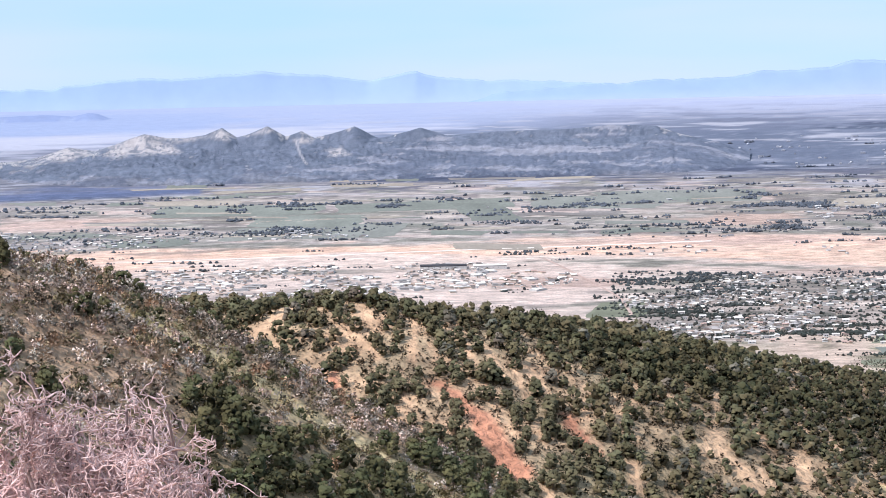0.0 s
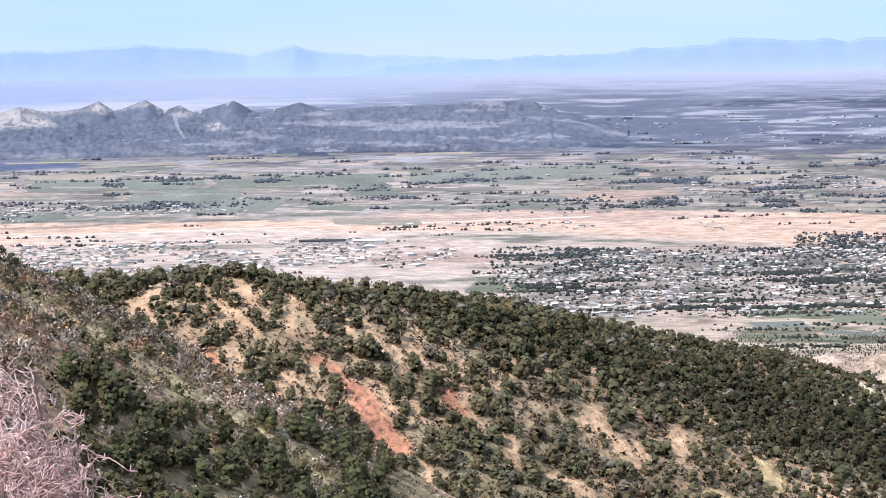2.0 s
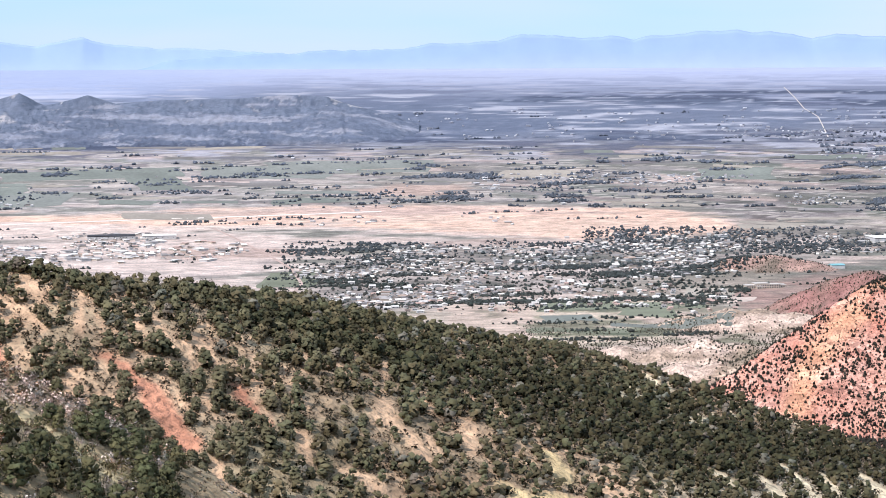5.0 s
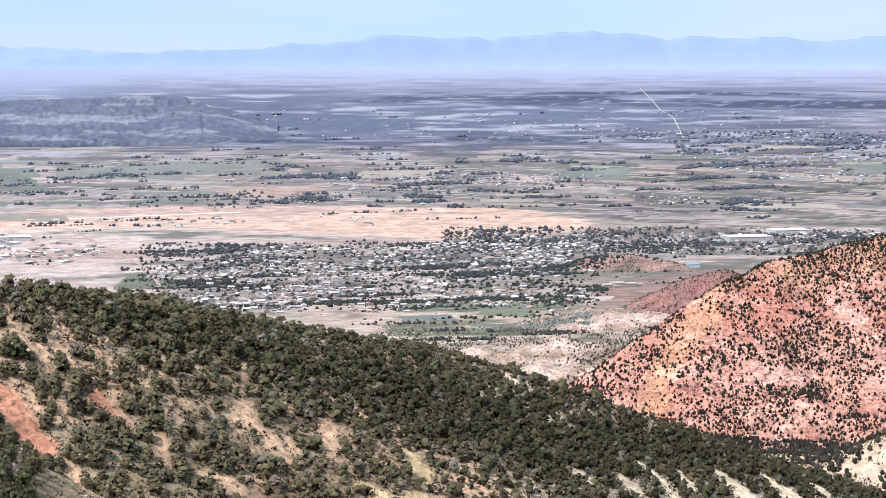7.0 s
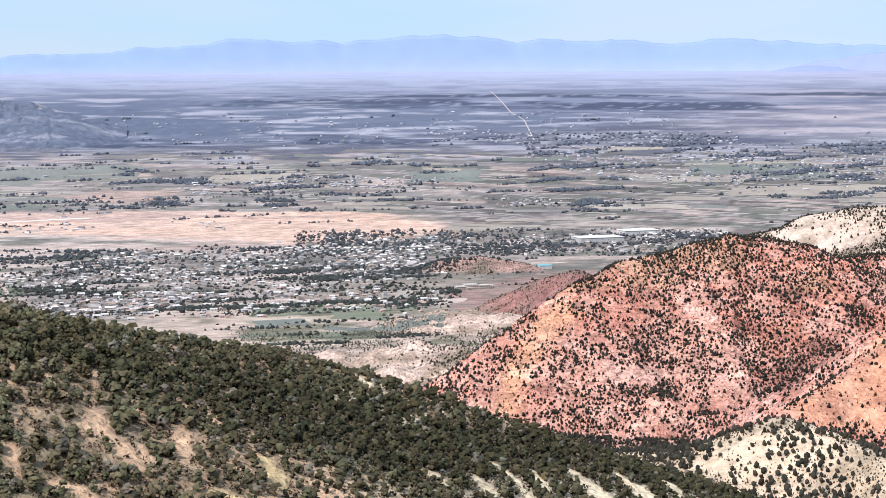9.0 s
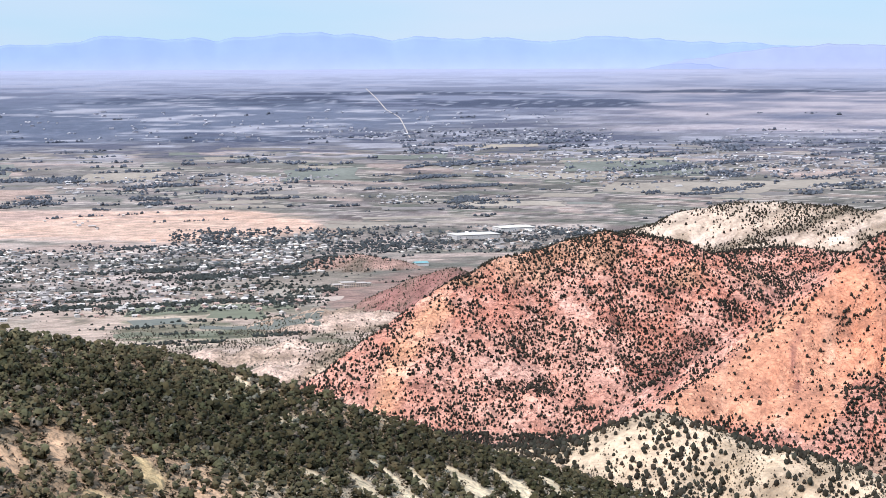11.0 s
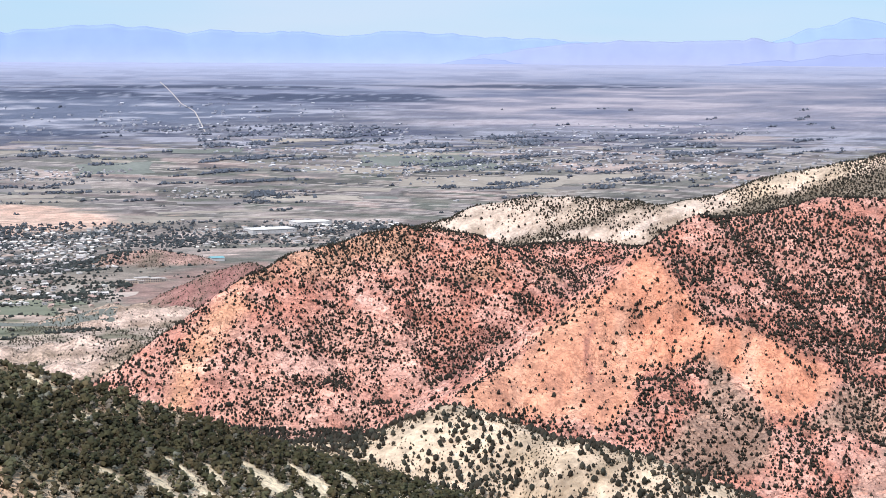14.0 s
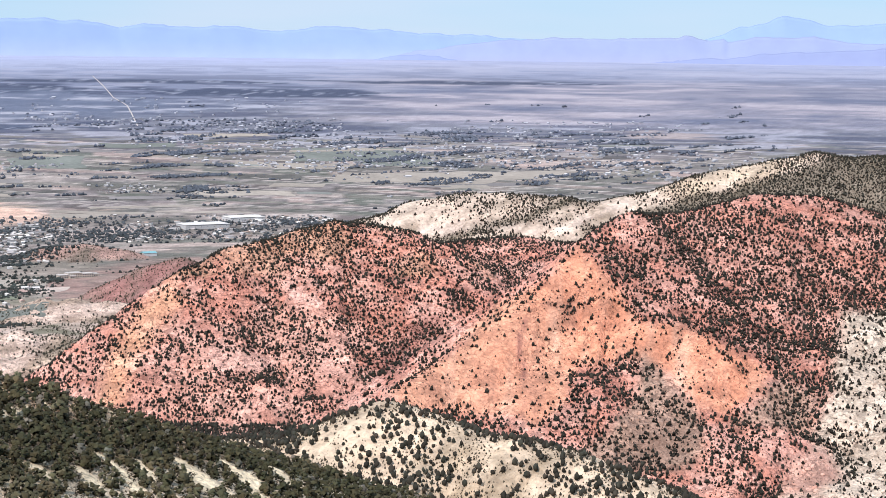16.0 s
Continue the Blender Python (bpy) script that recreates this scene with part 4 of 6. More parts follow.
    # the mesa's blue likewise stands in for haze
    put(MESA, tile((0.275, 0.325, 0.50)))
    return np.hstack([np.clip(c, 0.02, 0.92), np.clip((4300 - d) / 1400, 0.12, 1)[:, None]])


def mesh_object(name, verts, faces, mats, attrs=(), indices=None, smooth=False, normals=None):
    """One mesh from arrays; faces all have the same number of corners."""
    me = bpy.data.meshes.new(name)
    verts, faces = np.asarray(verts, np.float32), np.asarray(faces, np.int32)
    me.vertices.add(len(verts))
    me.vertices.foreach_set("co", verts.ravel())
    me.loops.add(faces.size)
    me.loops.foreach_set("vertex_index", faces.ravel())
    me.polygons.add(len(faces))
    me.polygons.foreach_set("loop_start", np.arange(0, faces.size, faces.shape[1], dtype=np.int32))
    me.polygons.foreach_set("loop_total", np.full(len(faces), faces.shape[1], np.int32))
    for m in mats:
        me.materials.append(m)
    if indices is not None:
        me.polygons.foreach_set("material_index", np.asarray(indices, np.int32))
    me.polygons.foreach_set("use_smooth", np.full(len(faces), smooth))
    for key, values in attrs:
        a = me.attributes.new(key, "FLOAT_COLOR", "POINT")
        a.data.foreach_set("color", (values if values.shape[1] == 4 else np.hstack([values, np.ones((len(values), 1))])).astype(np.float32).ravel())
    if normals is not None:
        a = me.attributes.new("custom_normal", "FLOAT_VECTOR", "POINT")
        a.data.foreach_set("vector", np.asarray(normals, np.float32).ravel())
    me.update(calc_edges=True)
    return new(name, me)


def part(name, bm, mat, parent, label=""):
    me = bpy.data.meshes.new(name)
    bm.to_mesh(me)
    bm.free()
    me.materials.append(mat)
    ob = new(name, me)
    ob.parent = parent
    return tagged(ob, label)


def grid_faces(rows, cols):
    i = np.arange(rows * cols).reshape(rows, cols)
    return np.stack([i[:-1, :-1], i[:-1, 1:], i[1:, 1:], i[1:, :-1]], -1).reshape(-1, 4)


# ---- the ground, one sheet to the horizon ----
bear = np.concatenate([np.arange(-180, -16, 6.0), np.linspace(-15.5, 46, 410), np.arange(50, 181, 6.5)])
bear[-1] = 180.0
dist = np.concatenate([[0.0], np.arange(1.5, 12, 1.5), np.arange(12, 180, 8), np.arange(180, 300, 2.6), np.arange(300, 480, 1.8), np.arange(480, 660, 2.8), np.arange(660, 1250, 3.3),
                       np.arange(1250, 1850, 6.5), np.arange(1850, 2600, 12), np.arange(2600, 3640, 8.5), np.arange(3640, 4400, 13), np.arange(4400, 5250, 24)])
BB, DD = np.meshgrid(bear, dist)
gx, gy = polar(BB.ravel(), DD.ravel())
gz, gown = land(gx, gy, MIDHILLS)
on_cliff = zone(BB.ravel(), up_angle(gx, gy, gz), CLIFF, 0.3) * (gown == RED_B)
rocky_part = np.isin(gown, (RED_A, RED_B, SADDLE, BADLAND, HUMMOCK, CLAYBANK)) * (1 - 0.45 * on_cliff)
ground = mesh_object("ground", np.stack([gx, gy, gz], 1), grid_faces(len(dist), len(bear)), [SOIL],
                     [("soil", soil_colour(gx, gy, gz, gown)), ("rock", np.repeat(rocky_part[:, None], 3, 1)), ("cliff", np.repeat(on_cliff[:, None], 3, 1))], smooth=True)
tagged(ground, "dry mountain slopes of tan and red earth falling to a wide pinkish valley", "ground", kind="structure")


def stand(x, y):
    """Height of the ground sheet itself, and the form it belongs to, for what stands on it."""
    x, y = np.atleast_1d(np.asarray(x, float)), np.atleast_1d(np.asarray(y, float))
    b, d = np.arctan2(x, y) / DEG, np.hypot(x, y)
    i = np.clip(np.searchsorted(bear, b) - 1, 0, len(bear) - 2)
    j = np.clip(np.searchsorted(dist, d) - 1, 0, len(dist) - 2)
    u, v = np.clip((b - bear[i]) / (bear[i + 1] - bear[i]), 0, 1), np.clip((d - dist[j]) / (dist[j + 1] - dist[j]), 0, 1)
    g, o = gz.reshape(len(dist), -1), gown.reshape(len(dist), -1)
    z = (g[j, i] * (1 - u) + g[j, i + 1] * u) * (1 - v) + (g[j + 1, i] * (1 - u) + g[j + 1, i + 1] * u) * v
    return z, o[j + (v > 0.5), i + (u > 0.5)]


# ---- the rocky hills across the valley ----
hb_, hd_ = np.arange(-14.5, 9.2, 0.05), np.concatenate([np.arange(3480, 3792, 3.6), np.arange(3792, 3900, 12)])
HB, HD = np.meshgrid(hb_, hd_)
hx_, hy_ = polar(HB.ravel(), HD.ravel())
hz_, hown = land(hx_, hy_)
low_, _o = stand(hx_, hy_)
on_hill = hown == MIDHILLS
hz_ = np.where(on_hill & (HD.ravel() > 3490), hz_ + 0.4, low_ - 3.0)
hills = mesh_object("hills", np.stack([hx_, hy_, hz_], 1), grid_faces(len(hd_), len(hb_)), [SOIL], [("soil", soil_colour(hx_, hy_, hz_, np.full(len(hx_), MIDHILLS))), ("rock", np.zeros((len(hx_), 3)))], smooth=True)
tagged(hills, "blue-grey wooded hills with pale rocky tops across the valley", "hills", kind="structure")

# ---- far mountains ----


def mountains(label, rows, foot, depth, colour, low_colour, seed, name="mountain_range"):
    """A far range along a line of bearing and height angle, with spurs on its face and a back slope."""
    b, e = (np.array(c, float) for c in zip(*rows))
    bb = np.linspace(b[0], b[-1], int((b[-1] - b[0]) * 14))
    d0 = 4860.0 - depth
    top = EYE + d0 * np.tan(np.interp(bb, b, e) * DEG)
    jag = 4.2 * fbm(bb * 60, bb * 0, 30, seed, 5)
    base = EYE + d0 * math.tan(foot * DEG)
    verts, cols = [], []
    levels = np.linspace(0, 1, 15)
    for k in levels:
        wave = fbm(bb * 80, np.full(len(bb), k * 60), 60, seed + 9, 4)
        rise = k ** 1.25
        d = d0 - (1 - k) * 60 + 0.8 * wave * math.sin(math.pi * k)
        x, y = polar(bb, d)
        verts.append(np.stack([x, y, base - 6 + (top - base + 6) * np.clip(rise + 0.012 * wave * math.sin(math.pi * k), 0, 1) + jag * k ** 5], 1))
        # distance haze is painted into the range's colour, graded from the foot upward
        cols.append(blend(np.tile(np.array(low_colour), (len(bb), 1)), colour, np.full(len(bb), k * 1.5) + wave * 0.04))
    x, y = polar(bb, d0 + 60)
    verts.append(np.stack([x, y, np.full(len(bb), base - 6)], 1))
    cols.append(cols[-1])
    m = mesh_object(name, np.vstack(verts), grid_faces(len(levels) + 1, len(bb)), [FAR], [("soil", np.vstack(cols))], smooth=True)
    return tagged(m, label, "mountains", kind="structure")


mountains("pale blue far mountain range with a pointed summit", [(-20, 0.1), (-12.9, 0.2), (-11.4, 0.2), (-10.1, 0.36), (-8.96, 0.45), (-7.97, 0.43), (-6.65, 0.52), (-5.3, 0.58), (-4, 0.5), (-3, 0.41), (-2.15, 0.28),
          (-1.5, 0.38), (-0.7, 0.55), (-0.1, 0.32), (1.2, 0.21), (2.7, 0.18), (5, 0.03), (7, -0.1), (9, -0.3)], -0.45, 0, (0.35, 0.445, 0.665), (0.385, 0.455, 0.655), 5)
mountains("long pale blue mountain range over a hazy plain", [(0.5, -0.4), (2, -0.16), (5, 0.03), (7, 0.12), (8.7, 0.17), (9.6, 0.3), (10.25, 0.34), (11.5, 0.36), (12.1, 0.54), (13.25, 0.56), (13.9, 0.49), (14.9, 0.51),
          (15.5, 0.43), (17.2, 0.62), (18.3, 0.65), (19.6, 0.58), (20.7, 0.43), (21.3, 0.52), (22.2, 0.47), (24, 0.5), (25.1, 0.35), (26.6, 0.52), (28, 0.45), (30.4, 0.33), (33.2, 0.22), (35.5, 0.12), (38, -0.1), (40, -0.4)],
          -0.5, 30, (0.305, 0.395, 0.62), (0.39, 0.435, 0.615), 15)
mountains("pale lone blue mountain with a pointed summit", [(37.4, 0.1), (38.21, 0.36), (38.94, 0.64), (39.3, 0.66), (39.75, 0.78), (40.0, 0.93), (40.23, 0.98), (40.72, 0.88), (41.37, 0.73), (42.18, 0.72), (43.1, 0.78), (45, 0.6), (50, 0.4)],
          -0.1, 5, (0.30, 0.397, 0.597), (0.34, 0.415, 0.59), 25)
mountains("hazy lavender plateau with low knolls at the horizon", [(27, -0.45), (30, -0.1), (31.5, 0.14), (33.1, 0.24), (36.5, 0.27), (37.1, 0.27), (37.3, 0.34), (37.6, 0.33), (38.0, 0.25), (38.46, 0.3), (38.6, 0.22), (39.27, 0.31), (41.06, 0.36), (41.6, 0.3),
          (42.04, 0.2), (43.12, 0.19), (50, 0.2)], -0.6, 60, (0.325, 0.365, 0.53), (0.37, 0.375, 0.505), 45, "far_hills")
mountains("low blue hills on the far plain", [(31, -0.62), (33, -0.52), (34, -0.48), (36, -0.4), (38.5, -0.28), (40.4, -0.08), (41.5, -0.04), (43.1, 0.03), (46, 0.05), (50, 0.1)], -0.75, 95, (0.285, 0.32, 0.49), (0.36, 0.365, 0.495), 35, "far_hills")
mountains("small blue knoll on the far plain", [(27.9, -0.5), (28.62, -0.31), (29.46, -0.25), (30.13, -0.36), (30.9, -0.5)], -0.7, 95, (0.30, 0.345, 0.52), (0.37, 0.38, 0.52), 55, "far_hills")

# ---- plants: small meshes to be planted many times ----
ICO = np.array([(0, 0, 1)] + [(0.894 * math.cos(k * 72 * DEG), 0.894 * math.sin(k * 72 * DEG), 0.447) for k in range(5)]
               + [(0.894 * math.cos((k * 72 + 36) * DEG), 0.894 * math.sin((k * 72 + 36) * DEG), -0.447) for k in range(5)] + [(0, 0, -1)])
ICO_F = np.array([(0, 1 + k, 1 + (k + 1) % 5) for k in range(5)] + [(1 + k, 6 + k, 1 + (k + 1) % 5) for k in range(5)]
                 + [(1 + (k + 1) % 5, 6 + k, 6 + (k + 1) % 5) for k in range(5)] + [(11, 6 + (k + 1) % 5, 6 + k) for k in range(5)])
OCTA = np.array([(1, 0, 0), (0, 1, 0), (-1, 0, 0), (0, -1, 0), (0, 0, 1), (0, 0, -1)], float)
OCTA_F = np.array([(0, 1, 4), (1, 2, 4), (2, 3, 4), (3, 0, 4), (1, 0, 5), (2, 1, 5), (3, 2, 5), (0, 3, 5)])


def crown_arrays(seed, clumps, leaves, shape=ICO, shape_f=ICO_F, size=0.26, pointed=0.0, leaf=0.11, hollow=0.35):
    """A crown one metre high and about as wide, of uneven clumps with loose sprigs round them."""
    r = np.random.default_rng(seed)
    vs, fs, n = [], [], 0
    for k in range(clumps):
        h = r.uniform(0.12, 0.9)
        reach = 0.46 * math.sin(math.pi * min(0.95, (h * 0.86 + 0.12))) ** 0.6 * (1 - pointed * h)
        a, q = r.uniform(0, 2 * math.pi), reach * math.sqrt(r.uniform(hollow, 1.0)) * 0.8
        s = size * r.uniform(0.65, 1.25) * (1 - 0.35 * h * pointed)
        v = shape * r.uniform(0.6, 1.3, (len(shape), 1)) * s
        v = v @ np.linalg.qr(r.normal(0, 1, (3, 3)))[0] * np.array((1.1, 1.1, 0.85))
        vs.append(v + np.array((q * math.cos(a), q * math.sin(a), h)))
        fs.append(shape_f + n)
        n += len(shape)
    if leaves:
        h = r.uniform(0.05, 1.0, leaves)
        reach = 0.52 * np.sin(np.pi * np.minimum(0.95, h * 0.86 + 0.12)) ** 0.6 * (1 - pointed * h)
        a, q = r.uniform(0, 2 * math.pi, leaves), reach * r.uniform(0.75, 1.2, leaves)
        c = np.stack([q * np.cos(a), q * np.sin(a), h], 1)
        tri = (c[:, None, :] + r.normal(0, leaf, (leaves, 3, 3))).reshape(-1, 3)
        vs.append(tri)
        fs.append(np.arange(leaves * 3).reshape(-1, 3) + n)
    v = np.vstack(vs)
    v[:, 2] = np.maximum(v[:, 2], 0.0)
    return v, np.vstack(fs)


def blob_arrays(seed, bits=2):
    """A small tree seen from far off: an uneven core one metre high with a clump or two at its side."""
    r = np.random.default_rng(seed)
    v, f = ICO * r.uniform(0.62, 1.3, (12, 1)) * np.array((0.44, 0.44, 0.48)) + np.array((0, 0, 0.46)), ICO_F
    for k in range(bits):
        a = r.uniform(0, 6.283)
        w_ = OCTA * r.uniform(0.7, 1.2, (6, 1)) * 0.26 + np.array((0.34 * math.cos(a), 0.34 * math.sin(a), r.uniform(0.25, 0.7)))
        v, f = np.vstack([v, w_]), np.vstack([f, OCTA_F + len(v)])
    v[:, 2] = np.maximum(v[:, 2], 0)
    return v, f


def leafy_arrays(seed, count, leaf=0.045, lumps=7):
    """A leafless or small-leaved shrub one metre high: a few loose lumps of sprigs."""
    r = np.random.default_rng(seed)
    a, u = r.uniform(0, 6.283, lumps), r.uniform(0.1, 1, lumps)
    q = 0.36 * np.sqrt(1 - 0.8 * u * u)
    lump = np.stack([q * np.cos(a), q * np.sin(a), 0.15 + 0.6 * u], 1)
    out = r.normal(0, 1, (count, 3))
    out /= np.linalg.norm(out, axis=1)[:, None]
    c = lump[r.integers(0, lumps, count)] + out * r.uniform(0.11, 0.2, (count, 1))
    v = (c[:, None, :] + r.normal(0, leaf, (count, 3, 3)) * np.array((1, 1, 1.25))).reshape(-1, 3)
    v[:, 2] = np.maximum(v[:, 2], 0)
    return v, np.arange(count * 3).reshape(-1, 3)


def crown_normals(v):
    """Normals that round a crown of loose sprigs off into one soft mass."""
    n = (v - np.array((0, 0, 0.32))) * np.array((1, 1, 0.9))
    n = n / np.maximum(np.linalg.norm(n, axis=1), 1e-6)[:, None]
    n = n + np.random.default_rng(len(v)).normal(0, 0.28, n.shape)
    return n / np.maximum(np.linalg.norm(n, axis=1), 1e-6)[:, None]


def plant_many(name, label, category, kinds, x, y, z, width, height, tints, kind="stuff", mat=FOLIAGE, soft=True):
    """All plants of one growth as one mesh; each takes one of the kinds, its own turn, size and tint."""
    vs, fs, ts, ns_, n = [], [], [], [], 0
    pick = rng.integers(0, len(kinds), len(x))
    turn = rng.uniform(0, 2 * math.pi, len(x))
    for k, (v, f) in enumerate(kinds):
        i = np.nonzero(pick == k)[0]
        if not len(i):
            continue
        c, s = np.cos(turn[i])[:, None], np.sin(turn[i])[:, None]
        w, h = width[i][:, None], height[i][:, None]
        p = np.stack([(v[:, 0] * c - v[:, 1] * s) * w + x[i][:, None], (v[:, 0] * s + v[:, 1] * c) * w + y[i][:, None], v[:, 2] * h + z[i][:, None]], -1)
        vs.append(p.reshape(-1, 3))
        fs.append((f[None] + (np.arange(len(i)) * len(v))[:, None, None]).reshape(-1, 3) + n)
        ts.append(np.repeat(tints[i], len(v), 0))
        q = crown_normals(v)
        ns_.append(np.stack([q[:, 0] * c - q[:, 1] * s, q[:, 0] * s + q[:, 1] * c, np.repeat(q[None, :, 2], len(i), 0)], -1).reshape(-1, 3))
        n += len(i) * len(v)
    ob = mesh_object(name, np.vstack(vs), np.vstack(fs), [mat], [("tint", np.vstack(ts))], smooth=soft, normals=np.vstack(ns_) if soft else None)
    return tagged(ob, label, category, kind=kind)


def scatter(b0, b1, d0, d1, step):
    """Uneven but well-spread places of the plan between two bearings and two distances."""
    x0, x1 = min(d0 * math.sin(b0 * DEG), d1 * math.sin(b0 * DEG)), d1 * math.sin(b1 * DEG)
    gx_, gy_ = np.meshgrid(np.arange(x0, x1, step), np.arange(d0 * math.cos(max(abs(b0), abs(b1)) * DEG), d1, step))
    x = gx_.ravel() + rng.uniform(-0.48, 0.48, gx_.size) * step
    y = gy_.ravel() + rng.uniform(-0.48, 0.48, gx_.size) * step
    b, d = np.arctan2(x, y) / DEG, np.hypot(x, y)
    k = (b > b0) & (b < b1) & (d > d0) & (d < d1)
    return x[k], y[k], b[k], d[k]


def tint(base, count, spread=0.25, warm=0.12):
    v = np.array(base)[None] * rng.uniform(1 - spread, 1 + spread, (count, 1))
    v[:, 0] *= rng.uniform(1 - warm, 1 + warm, count)
    return v


PINE = [crown_arrays(100 + k, 8, 14, OCTA, OCTA_F, pointed=0.25 * (k % 3), size=0.26, leaf=0.05) for k in range(10)]
NEAR_PINE = [crown_arrays(150 + k, 24, 70, OCTA, OCTA_F, pointed=0.22 * (k % 3), size=0.17, leaf=0.04) for k in range(8)]
FAR_PINE = [blob_arrays(200 + k, 0) for k in range(12)]
OAK_BRUSH = [leafy_arrays(400 + k, 120, 0.05, 9) for k in range(8)]


def cone_arrays(seed, sides=5, low=0.3):
    """A small far juniper: an uneven pointed crown down to the ground, one metre high."""
    r = np.random.default_rng(seed)
    a = np.arange(sides) * 2 * math.pi / sides + r.uniform(-0.35, 0.35, sides)
    q = r.uniform(0.38, 0.62, sides)
    ring = np.stack([q * np.cos(a), q * np.sin(a), r.uniform(0.0, low, sides)], 1)
    v = np.vstack([ring, [(r.uniform(-0.2, 0.2), r.uniform(-0.2, 0.2), 0.95)]])
    return v, np.array([(k, (k + 1) % sides, sides) for k in range(sides)])




def dome_arrays(seed):
    """A small far juniper: a rounded, lopsided crown down to the ground, one metre high."""
    r = np.random.default_rng(seed)
    a = np.arange(4) * math.pi / 2 + r.uniform(-0.35, 0.35, 4)
    q = r.uniform(0.42, 0.66, 4)
    ring = np.stack([q * np.cos(a), q * np.sin(a), r.uniform(0.0, 0.2, 4)], 1)
    top = np.stack([0.5 * q[::2] * np.cos(a[::2]), 0.5 * q[::2] * np.sin(a[::2]), r.uniform(0.75, 1.0, 2)], 1)
    return np.vstack([ring, top]), np.array([(3, 0, 4), (0, 1, 4), (1, 5, 4), (1, 2, 5), (2, 3, 5), (3, 4, 5)])


ROUND_CONE = [dome_arrays(720 + k) for k in range(10)] + [cone_arrays(720 + k) for k in range(4)]
CONE = [dome_arrays(820 + k) for k in range(10)] + [cone_arrays(820 + k) for k in range(4)]
VALLEY_CROWN = [dome_arrays(760 + k) for k in range(12)]
TUFT = [cone_arrays(740 + k, 4, 0.15) for k in range(8)]


def ledge_arrays(seed):
    """An angular block with a slanting flat top, one metre high."""
    r = np.random.default_rng(seed)
    a = np.arange(5) * 1.2566 + r.uniform(-0.4, 0.4, 5)
    q, lean = r.uniform(0.35, 0.6, 5), r.uniform(-0.5, 0.5, 2)
    low = np.stack([q * np.cos(a), q * np.sin(a), np.zeros(5)], 1)
    high = low * r.uniform(0.6, 0.9)
    high[:, 2] = 0.8 + high[:, :2] @ lean
    f = [(k, (k + 1) % 5, 5 + (k + 1) % 5) for k in range(5)] + [(k, 5 + (k + 1) % 5, 5 + k) for k in range(5)] + [(5, 6, 7), (5, 7, 8), (5, 8, 9)]
    return np.vstack([low, high]), np.array(f)


LEDGE = [ledge_arrays(780 + k) for k in range(8)]
SHRUB = [leafy_arrays(450 + k, 22, 0.12, 4) for k in range(8)]
SPUR_PINE = [crown_arrays(600 + k, 28, 250, OCTA, OCTA_F, pointed=0.2 * (k % 3), size=0.145, leaf=0.031) for k in range(5)]
GREEN, OLIVE, GREY = (0.113, 0.098, 0.053), (0.132, 0.112, 0.062), (0.74, 0.60, 0.52)

# ---- the near ridge: junipers and pinyons ----
crest_b = np.arctan2(FORMS[RIDGE][0], FORMS[RIDGE][1]) / DEG
crest_d = np.hypot(FORMS[RIDGE][0], FORMS[RIDGE][1])
x, y, b, d = scatter(-13, 31, 230, 640, 2.05)
z, own = stand(x, y)
open_, _c = bareness(x, y)
edge = np.interp(b, crest_b, crest_d)
patch = fbm(x, y, 16, 81, 3) + 0.5 * fbm(x, y, 6, 83, 2)
angle = up_angle(x, y, z)
dense = np.maximum(zone(b, angle, WOODS, 0.8, 0.5 * patch), zone(b, angle, GROVE, 0.8, 0.3 * patch))
p = 0.34 + 0.2 * np.clip((b - 6) / 4, 0, 1) + 0.26 * patch + 0.62 * dense + 0.2 * np.clip(1 - (edge - d) / 14, 0, 1)
keep = (own == RIDGE) | (own == 0)
low = np.arctan2(z - EYE, d) / DEG < -13.7
keep &= (d < edge + 12) & (d > edge - 165) & (open_ < 0.35) & (rng.uniform(0, 1, len(x)) < np.where(low, 0.3 * p, p))
x, y, z, b, d = x[keep], y[keep], z[keep], b[keep], d[keep]
big = rng.uniform(0, 1, len(x)) ** 1.5
w = 1.3 + 1.45 * big + (0.8 + 0.3 * big) * np.clip((11 - b) / 5, 0, 1)
h = w * rng.uniform(0.8, 1.15, len(x))
ridge_tint = tint(GREEN, len(x))
dull = rng.uniform(0, 1, len(x)) < 0.22
ridge_tint[dull] = tint(OLIVE, int(dull.sum()))
# darker tint inside the woods outline, and a further drop with bearing
darkened = zone(b, up_angle(x, y, z), WOODS, 0.8, 0.5 * fbm(x, y, 20, 84, 3)) > rng.uniform(0, 1, len(x))
ridge_tint[darkened] = tint((0.067, 0.060, 0.030), int(darkened.sum()), 0.35)
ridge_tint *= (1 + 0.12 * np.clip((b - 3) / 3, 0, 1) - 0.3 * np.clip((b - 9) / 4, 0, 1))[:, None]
grey = rng.uniform(0, 1, len(x)) < 0.05
ridge_tint[grey] = tint((0.165, 0.145, 0.11), int(grey.sum()))

# trees of their own on the stretch of the ridge before the gully
order = np.argsort(np.hypot(x + 2, y - 320))
single = np.zeros(len(x), bool)
single[order[:260]] = True


